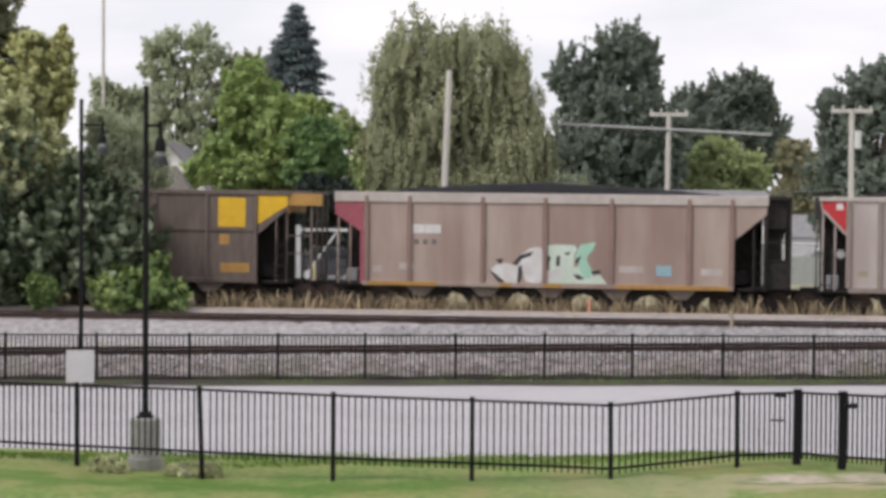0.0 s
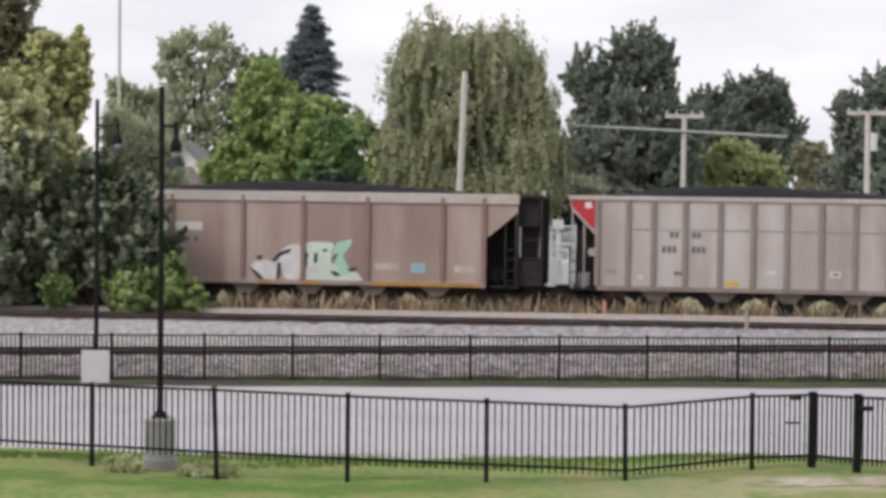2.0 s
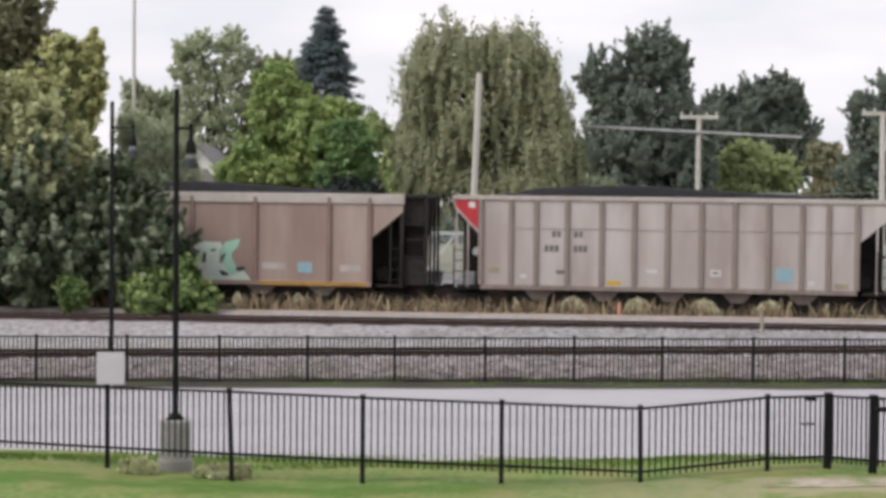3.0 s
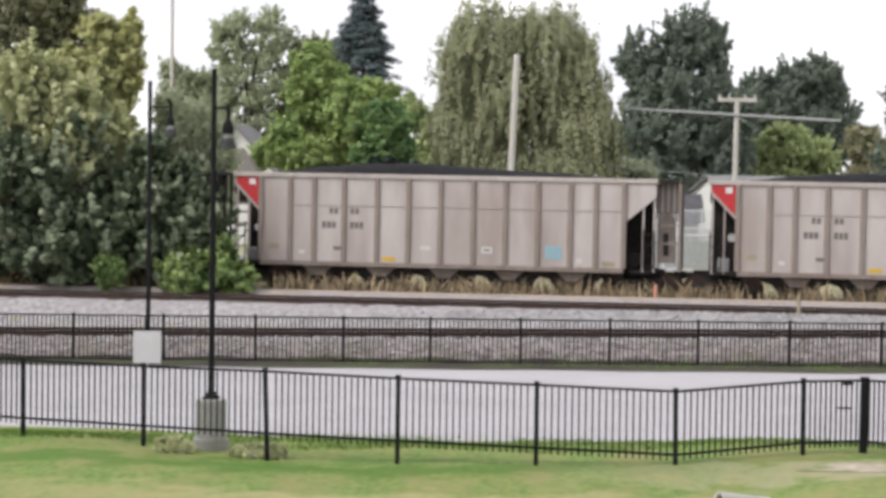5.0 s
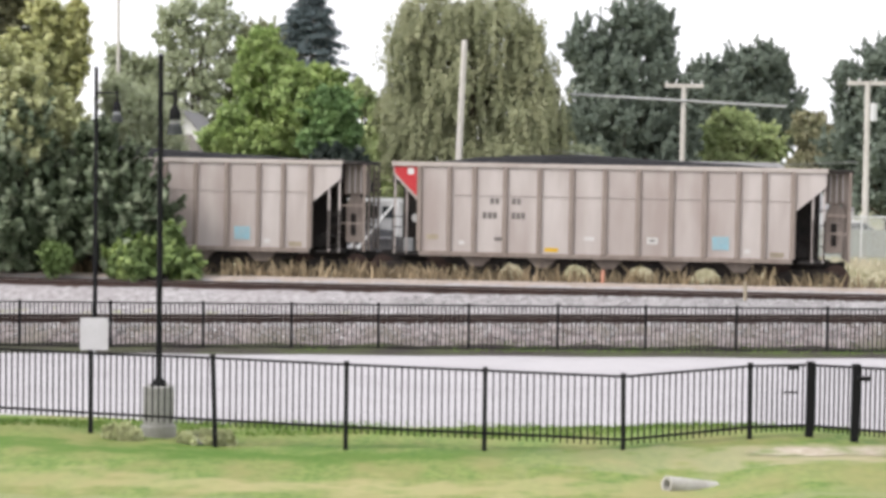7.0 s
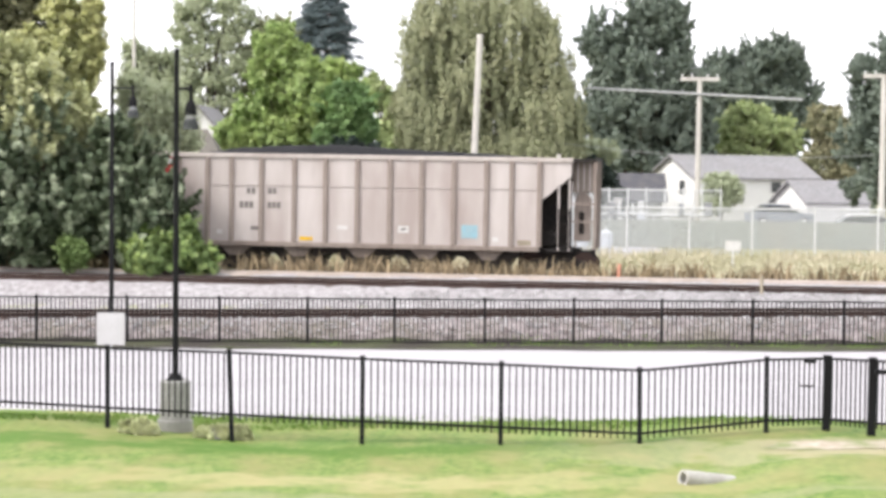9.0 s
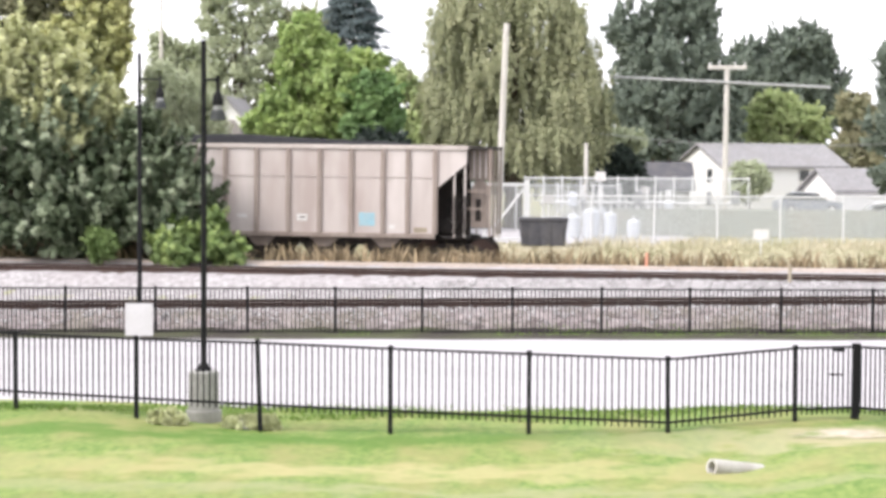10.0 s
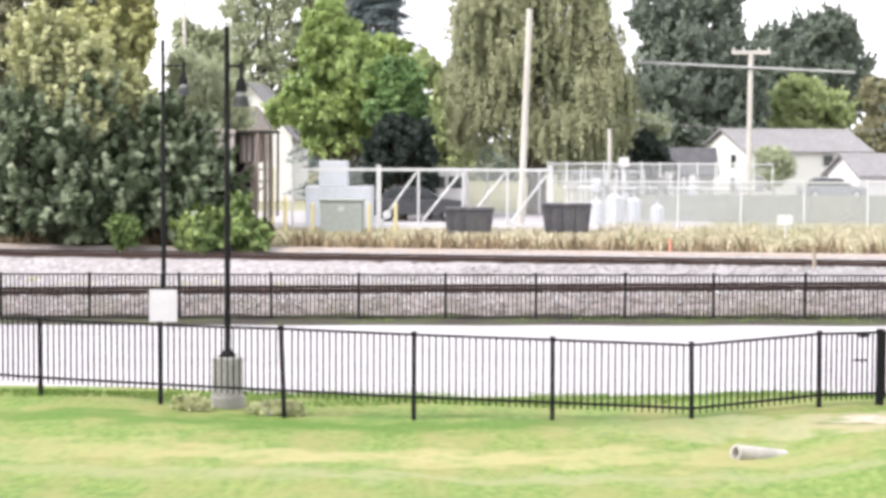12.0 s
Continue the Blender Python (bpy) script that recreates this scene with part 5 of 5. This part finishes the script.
for x, y, w in ((-5.95, 35.2, 0.32), (-4.55, 35.25, 0.36), (-4.2, 35.15, 0.25)):
    tree((x, y, land(x, y) - 0.03), ((0, 0.12, w, 0.13), (w * 0.5, 0.09, w * 0.6, 0.1)), LEAF_PALE, "low pale leafy weed growing by the lamp pier", int(-x * 50), size=0.1, per=12, lobe=0.1, twigs=5, trunk=0.01, loose=0.02, fill=0.05, kind_name="bush", group="weeds by the lamp pier")


# ---- utility poles and wires ----
def utility_pole(at, high, lean, radius, arm, label):
    t = thing("utility_pole", at, label, "utility pole", "utility poles")
    tubepart("pole", [(0, 0, -0.3), (lean * 0.5, 0, high * 0.5), (lean, 0, high)], [radius * 1.25, radius * 1.1, radius], WOODPOLE, t, sides=10)
    if arm:
        boxpart("crossarm", (lean - arm, lean + arm, -0.08, 0.06, high - 0.2, high), WOODPOLE, t)
        for dx in (-arm + 0.1, arm - 0.1, -arm * 0.4, arm * 0.4):
            tubepart("insulator", [(lean + dx, 0, high), (lean + dx, 0, high + 0.16)], [0.04, 0.06], GALV, t, sides=7)
    return t


utility_pole((-0.12, 85, G), 9.4, 0.35, 0.125, 0, "leaning pale grey wooden utility pole")
utility_pole((11.62, 103, G), 8.5, 0.08, 0.13, 1.0, "grey wooden utility pole with a crossarm")
p3 = utility_pole((20.6, 100, G), 8.6, 0.0, 0.14, 1.05, "grey wooden utility pole with crossarm and transformer")
tubepart("transformer", [(0.3, 0, 6.6), (0.3, 0, 7.5)], 0.2, GALV, p3)
utility_pole((-16.6, 110, G), 7.0, 0.0, 0.15, 0, "pale grey pole behind the lamp post")
utility_pole((-20.3, 118, G), 21.0, 0.0, 0.09, 0, "tall thin pale mast among the trees")
utility_pole((4.2, 97, G), 4.4, 0.0, 0.09, 0, "short grey pole behind the yard")


def wire(pts, sag, label, r=0.03):
    (a, b) = (Vector(p) for p in pts)
    line = []
    for i in range(13):
        u = i / 12
        p = a.lerp(b, u)
        p.z -= sag * 4 * u * (1 - u)
        line.append(p)
    bm = bmesh.new()
    tube(bm, line, r, 5)
    tagged(part("overhead_wire", bm, WIRE), label, "cable", "overhead wires")


wire(((5.6, 103, 9.15), (17.0, 102.7, 8.62)), 0.0, "thick pale overhead cable between poles", 0.075)
wire(((2.5, 100, 6.5), (20.6, 102, 5.8)), 0.5, "thin grey overhead wire", 0.016)


# ---- houses ----
def house(at, long, deep, eave, ridge, turn, label, shingles=ROOF):
    t = thing("house", at, label, "house", "houses behind the railway", turn)
    bm = bmesh.new()
    prism(bm, [(0, -0.2), (deep, -0.2), (deep, eave), (deep / 2, ridge - 0.1), (0, eave)], 0, long)
    part("wall", bm, HOUSEWALL, t, "white siding")
    bm = bmesh.new()
    k = (ridge - eave) / (deep / 2)
    for s in (0, 1):
        y0, y1 = (-0.35, deep / 2) if s == 0 else (deep + 0.35, deep / 2)
        prism(bm, [(y0, eave - 0.35 * k), (y1, ridge), (y1, ridge + 0.14), (y0, eave - 0.35 * k + 0.14)], -0.35, long + 0.35)
    part("roof", bm, shingles, t, "grey shingle roof")
    return t


def house_window(h, x, y, z, w, hgt, end=False):
    """A window in the long front at a distance x, or, on the gable end, at a distance y."""
    d = (-0.05, -0.002, y, y + w, z, z + hgt) if end else (x, x + w, y - 0.05, y, z, z + hgt)
    f = boxpart("window", d, WHITEGRIME, h, "white window frame")
    d = (-0.06, -0.052, y + 0.08, y + w - 0.08, z + 0.08, z + hgt - 0.08) if end else (x + 0.08, x + w - 0.08, y - 0.06, y - 0.052, z + 0.08, z + hgt - 0.08)
    boxpart("pane", d, DARKGLASS, f, "dark window pane")


h = house((15.9, 142, G), 10.2, 6.5, 3.2, 4.7, 24, "white single-storey house with grey shingle roof")
house_window(h, 6.3, -0.02, 2.05, 0.95, 0.9)
house_window(h, 3.2, -0.02, 1.4, 0.9, 1.1)
house_window(h, 0, 1.3, 1.9, 0.9, 1.1, True)
house_window(h, 0, 4.0, 1.9, 0.9, 1.1, True)
boxpart("corner_board", (-0.03, 0.1, -0.03, -0.004, -0.2, 3.1), WHITEGRIME, h)
g = house((22.9, 136, G), 5.2, 4.0, 1.65, 2.95, 24, "white garage with grey shingle roof beside the house")
boxpart("garage_door", (-0.03, -0.003, 0.8, 3.2, 0.0, 1.6), WHITEGRIME, g, "white panelled door")
h2 = house((-14.3, 122, G), 9.0, 5.4, 4.1, 7.3, 90, "white gabled house half hidden by trees")
h3 = house((9.5, 139, G), 3.8, 4.0, 1.7, 3.3, 0, "low shed with a dark grey roof beside the white house", DUMP)
boxpart("shed_front", (0.05, 3.75, -0.04, -0.004, -0.1, 1.45), GREENSCREEN, h3, "weathered grey shed front")


def watch_tower(at, wide, eave):
    """A slender timber tower with a hipped roof, an upper deck with rails and open legs."""
    t = thing("timber_tower", at, "weathered brown timber tower with a hipped roof among shrubs", "tower")
    w = wide / 2
    for x in (-w, w):
        for y in (-w, w):
            boxpart("leg", (x - 0.06, x + 0.06, y - 0.06, y + 0.06, -0.2, eave), OLDWOOD, t)
    bm = bmesh.new()
    o = w + 0.22
    base = [bm.verts.new((x, y, eave)) for x, y in ((-o, -o), (o, -o), (o, o), (-o, o))]
    peak = [bm.verts.new((x, 0, eave + 1.05)) for x in (-0.25, 0.25)]
    bm.faces.new(base[::-1])
    bm.faces.new((base[0], base[1], peak[1], peak[0]))
    bm.faces.new((base[1], base[2], peak[1]))
    bm.faces.new((base[2], base[3], peak[0], peak[1]))
    bm.faces.new((base[3], base[0], peak[0]))
    part("roof", bm, OLDROOF, t, "dark grey-brown hipped roof")
    boxpart("fascia", (-o, o, -o - 0.03, -o, eave - 0.1, eave + 0.02), OLDWOOD, t)
    for z in (eave - 1.3, eave - 2.2):
        boxpart("deck", (-w, w, -w, w, z - 0.08, z), OLDWOOD, t)
    boxpart("cabin_wall", (-w + 0.08, w - 0.08, w - 0.12, w - 0.08, eave - 1.3, eave - 0.1), OLDWOOD, t)
    boxpart("hatch", (0.05, 0.45, -w - 0.02, -w + 0.02, eave - 1.25, eave - 0.7), SOOTSHADE, t, "dark opening")
    for z in (eave - 1.75, eave - 0.95):
        for y in (-w, w):
            boxpart("rail", (-w, w, y - 0.025, y + 0.025, z, z + 0.07), OLDWOOD, t)
    tubepart("brace", [(-w, -w, 0.3), (w, -w, eave - 2.3)], 0.04, OLDWOOD, t, sides=5)
    return t


watch_tower((-11.85, 86.2, G), 1.35, 4.2)


# ---- fenced yard behind the track ----
t = thing("yard_gate", (0, 82, G), "wide pale steel cantilever gate with diagonal braces", "gate")
for x in (-9.6, -6.0, -4.35, -2.5, -0.66, 1.13):
    w = 0.09 if x in (-6.0, 1.13) else 0.045
    boxpart("upright", (x - w, x + w, -w, w, -0.1, 2.75 if w > 0.05 else 2.55), GALV, t)
boxpart("top_bar", (-9.6, 1.13, -0.05, 0.05, 2.5, 2.62), GALV, t)
boxpart("bottom_bar", (-6.0, 1.13, -0.05, 0.05, 0.25, 0.33), GALV, t)
for a, b in ((-6.0, -4.35), (-4.35, -2.5), (-2.5, -0.66), (-0.66, 1.13)):
    tubepart("brace", [(a + 0.05, 0.06, 0.3), (b - 0.05, 0.06, 2.5)], 0.05, GALV, t, sides=6)


def chain_fence(x0, x1, y, high, label, step=2.6, mat=MESHWIRE, mesh_step=0.075):
    t = thing("chain_link_fence", (0, y, G), label, "fence", "chain link fences")
    x = x0
    while x <= x1 + 0.01:
        tubepart("post", [(x, 0, -0.1), (x, 0, high + 0.1)], 0.045, GALV, t, sides=7)
        x += step
    tubepart("top_rail", [(x0, 0, high), (x1, 0, high)], 0.035, GALV, t, sides=6)
    vs, fs = [], []
    n = int((x1 - x0 + high) / mesh_step)
    for k in range(n):
        for s in (1, -1):
            a = x0 - high + k * mesh_step if s == 1 else x0 + k * mesh_step
            p, q = (a, 0.05), (a + s * high, high)
            if min(p[0], q[0]) < x0 or max(p[0], q[0]) > x1:
                continue
            i = len(vs)
            vs += [(p[0] - 0.009, 0.02 * s, p[1]), (p[0] + 0.009, 0.02 * s, p[1]), (q[0] + 0.009, 0.02 * s, q[1]), (q[0] - 0.009, 0.02 * s, q[1])]
            fs.append((i, i + 1, i + 2, i + 3))
    w = new("wire_mesh", mesh_of("wire_mesh", vs, fs, mat))
    w.parent = t
    return t


chain_fence(1.2, 26, 82.2, 2.1, "pale chain link fence along the yard")
chain_fence(-9.6, 6.0, 99, 2.3, "chain link fence at the back of the yard")
chain_fence(1.2, 12.0, 96, 2.7, "tall pale chain link enclosure of the yard", 0.9, MESHWIRE, 0.075)
t = thing("privacy_fence", (0, 92, G), "grey-green screened fence behind the dry grass", "fence")
for k in range(11):
    boxpart("screen_panel", (5.2 + 2 * k, 7.15 + 2 * k, -0.02, 0.02, 0.05, 1.33), GREENSCREEN, t)
    boxpart("post", (5.12 + 2 * k, 5.19 + 2 * k, -0.03, 0.04, -0.1, 1.42), GREENBOX, t)

# gravel pad in the yard
bm = bmesh.new()
box(bm, -13.5, 8.5, 79.2, 104, 1.26, 1.335)
tagged(part("yard_pavement", bm, PAVE), "pale concrete pad in the fenced yard", "pavement", kind="structure")


def waste_bin(at, w, h, label):
    t = thing("waste_container", at, label, "waste container", "waste containers")
    bm = bmesh.new()
    prism(bm, [(-w / 2, h), (w / 2, h), (w / 2 - 0.12, 0), (-w / 2 + 0.12, 0)], -0.8, 0.8, "y")
    part("body", bm, DUMP, t, "", 0.02)
    for k in range(4):
        x = -w / 2 + 0.25 + k * (w - 0.5) / 3
        boxpart("stiffener", (x - 0.04, x + 0.04, -0.85, -0.8, 0.1, h - 0.08), DUMP, t)
    boxpart("rim", (-w / 2 - 0.03, w / 2 + 0.03, -0.84, 0.84, h, h + 0.06), DUMP, t)
    for s in (-1, 1):
        bm = bmesh.new()
        box(bm, min(0.02 * s, s * w / 2), max(0.02 * s, s * w / 2), -0.84, 0.84, h + 0.063, h + 0.1)
        part("lid", bm, DUMP, t, "", 0.01)


def gas_tank(at, r, h):
    t = thing("storage_tank", at, "pale blue-grey upright storage tank behind the yard fence", "tank", "storage tanks")
    tubepart("shell", [(0, 0, 0), (0, 0, h), (0, 0, h + 0.12), (0, 0, h + 0.16)], [r, r, r * 0.7, r * 0.2], BLUEGREY, t, sides=16)
    tubepart("valve", [(0, 0, h + 0.14), (0, 0, h + 0.3)], 0.05, GALV, t, sides=7)


for x, r, h in ((3.3, 0.3, 1.0), (4.1, 0.38, 1.25), (4.95, 0.3, 1.1), (6.0, 0.3, 0.8)):
    gas_tank((x, 89, G), r, h)

def pipe_rack(at, long, seed):
    """Meter piping on stands: risers of uneven height, two headers, small boxes and valves."""
    rnd = random.Random(seed)
    t = thing("pipe_rack", at, "pale grey metering pipework inside the fenced enclosure", "pipework")
    for z in (0.75, 1.5):
        tubepart("header", [(0, 0, z), (long, 0, z)], 0.07, GALV, t)
    x = 0.15
    while x < long:
        h = rnd.uniform(1.3, 2.5)
        tubepart("riser", [(x, 0.1, -0.1), (x, 0.1, h)], 0.05, GALV, t, sides=7)
        if rnd.random() < 0.55:
            w, z = rnd.uniform(0.2, 0.42), rnd.uniform(0.8, 1.6)
            boxpart("meter_box", (x - w / 2, x + w / 2, -0.25, 0.03, z, z + rnd.uniform(0.35, 0.7)), rnd.choice((BLUEGREY, STEEL, GALV)), t, "", 0.02)
        x += rnd.uniform(0.35, 0.75)
    return t


pipe_rack((1.9, 93.6, G + 0.085), 6.4, 5)
pipe_rack((6.9, 95.2, G), 4.6, 6)
t = thing("pole_box", (4.7, 93, G + 0.085), "small white box on a slender pole in the enclosure", "box")
tubepart("pole", [(0, 0, -0.05), (0, 0, 2.5)], 0.045, GALV, t, sides=7)
boxpart("box", (-0.24, 0.24, -0.2, 0.2, 2.5, 2.95), WHITEGRIME, t, "white box", 0.02)
# pale drive before the white house
bm = bmesh.new()
box(bm, 8.5, 48, 129, 140.5, 1.2, 1.34)
tagged(part("driveway", bm, PAVE), "pale concrete drive before the white house", "pavement", kind="structure")

waste_bin((-2.15, 78.9, 1.3), 1.95, 0.95, "dark charcoal steel waste container in the yard")
waste_bin((1.72, 78.9, 1.44), 1.95, 1.0, "dark charcoal steel waste container beside the gate post")

t = thing("transformer_cabinet", (-7.2, 78.8, 1.3), "grey-green transformer cabinet with a small white label", "electrical cabinet")
boxpart("body", (-0.86, 0.82, -0.6, 0.6, 0.05, 1.3), GREENBOX, t, "", 0.03)
boxpart("cap", (-0.9, 0.86, -0.65, 0.64, 1.3, 1.38), GREENBOX, t, "", 0.02)
boxpart("label_plate", (-0.15, 0.1, -0.625, -0.605, 0.9, 1.1), WHITE, t, "small white label")
boxpart("plinth", (-1.1, 1.1, -0.75, 0.75, -0.1, 0.05), CONC, t)
t = thing("switch_cabinet", (-7.85, 84.5, 1.3), "pale blue-grey electrical switch cabinet in the yard", "electrical cabinet")
boxpart("body", (-1.42, 1.42, -0.6, 0.6, 0, 1.75), BLUEGREY, t, "", 0.03)
boxpart("tower", (-0.85, 0.35, -0.5, 0.5, 1.75, 2.85), BLUEGREY, t, "", 0.03)
boxpart("plinth", (-1.7, 1.7, -0.7, 0.7, -0.1, 0), CONC, t)
for x, h in ((-9.45, 1.4), (-8.35, 1.2), (-6.1, 1.2), (-5.05, 1.2), (-9.95, 2.6)):
    t = thing("bollard", (x, 78.2, 1.28), "faded yellow steel bollard beside the cabinets", "bollard", "yellow bollards")
    tubepart("pipe", [(0, 0, -0.1), (0, 0, h), (0, 0, h + 0.06)], [0.075, 0.075, 0.04], POSTYELLOW, t)
t = thing("yard_sign", (10.0, 76, 1.28), "small blank white sign on a thin stake", "sign")
boxpart("panel", (-0.3, 0.3, -0.012, 0.012, 0.55, 0.95), WHITEGRIME, t)
boxpart("stake", (-0.025, 0.025, 0.013, 0.05, -0.1, 0.9), GALV, t)
for x, z in ((2.0, 3.1), (7.0, 3.3)):
    t = thing("yard_sign", (x, 82.0 if x < 5 else 95.5, 1.28), "white sign panel fixed to the yard fence", "sign")
    boxpart("panel", (-0.22, 0.22, -0.08, -0.06, z - 1.35, z - 1.0), WHITE, t)
    boxpart("stake", (-0.025, 0.025, -0.055, -0.02, -0.1, z - 1.0), GALV, t)


# ---- parked cars ----
def parked_car(at, body, label, turn=0.0, suv=False):
    t = thing("parked_car", at, label, "car", "parked cars", turn)
    h = 0.12 if suv else 0.0
    bm = bmesh.new()
    prism(bm, [(-2.2, 0.3), (2.2, 0.3), (2.25, 0.6), (2.1, 0.82 + h), (1.15, 0.92 + h), (-1.9, 0.95 + h), (-2.2, 0.85)], -0.88, 0.88, "y")
    part("body", bm, body, t, "", 0.05)
    bm = bmesh.new()
    prism(bm, [(1.1, 0.92 + h), (0.45, 1.38 + h), (-1.1, 1.42 + h), (-1.85, 0.95 + h)], -0.76, 0.76, "y")
    part("cabin", bm, DARKGLASS, t, "", 0.04)
    bm = bmesh.new()
    prism(bm, [(0.42, 1.38 + h), (0.3, 1.46 + h), (-1.0, 1.49 + h), (-1.12, 1.42 + h)], -0.74, 0.74, "y")
    part("roof", bm, body, t, "", 0.02)
    for x in (-1.4, 1.4):
        for y in (-0.9, 0.7):
            bm = bmesh.new()
            tube(bm, [(x, y, 0.32), (x, y + 0.2, 0.32)], 0.32, 18)
            w = part("tyre", bm, TYRE, t)
            bm = bmesh.new()
            yy = y - 0.012 if y < 0 else y + 0.192
            tube(bm, [(x, yy, 0.32), (x, yy + 0.02, 0.32)], 0.2, 12)
            part("rim", bm, GALV, w)


parked_car((-4.9, 91, G + 0.085), BODYDARK, "dark sport utility car parked in the yard", 5, True)
parked_car((20.6, 133, G), BODYBLUE, "blue saloon car parked by the white house", 8)
parked_car((18.9, 98, G), BODYWHITE, "white car parked behind the chain link fence", 180, True)


t = thing("parked_van", (-3.6, 95.5, G), "white panel van parked at the back of the yard", "van")
bm = bmesh.new()
prism(bm, [(-0.95, 0.35), (0.95, 0.35), (0.93, 1.6), (0.82, 2.45), (-0.82, 2.45), (-0.93, 1.6)], -2.4, 2.4, "y")
part("body", bm, WHITEGRIME, t, "", 0.05)
for s in (-1, 1):
    boxpart("rear_window", (min(s * 0.08, s * 0.75), max(s * 0.08, s * 0.75), -2.43, -2.39, 1.55, 2.1), DARKGLASS, t)
boxpart("bumper", (-0.95, 0.95, -2.52, -2.41, 0.35, 0.55), BODYDARK, t, "", 0.02)
for x in (-0.95, 0.75):
    for y in (-1.5, 1.5):
        bm = bmesh.new()
        tube(bm, [(x, y, 0.34), (x + 0.2, y, 0.34)], 0.34, 16)
        part("tyre", bm, TYRE, t)


# ---- what moves ----
def motions():
    stops = [i * 0.5 for i in range(25)]
    for car, s0 in CARS:
        walk(car, [(t, car_pose(s0 + run(t))) for t in stops])
    steps = [i * 0.1 for i in range(121)]
    for w in WHEELS:
        x = w.location.x
        walk(w, [(t, Matrix.Translation((x, 0, 0.46)) @ Matrix.Rotation(run(t) / 0.46, 4, "Y")) for t in steps])


motions()
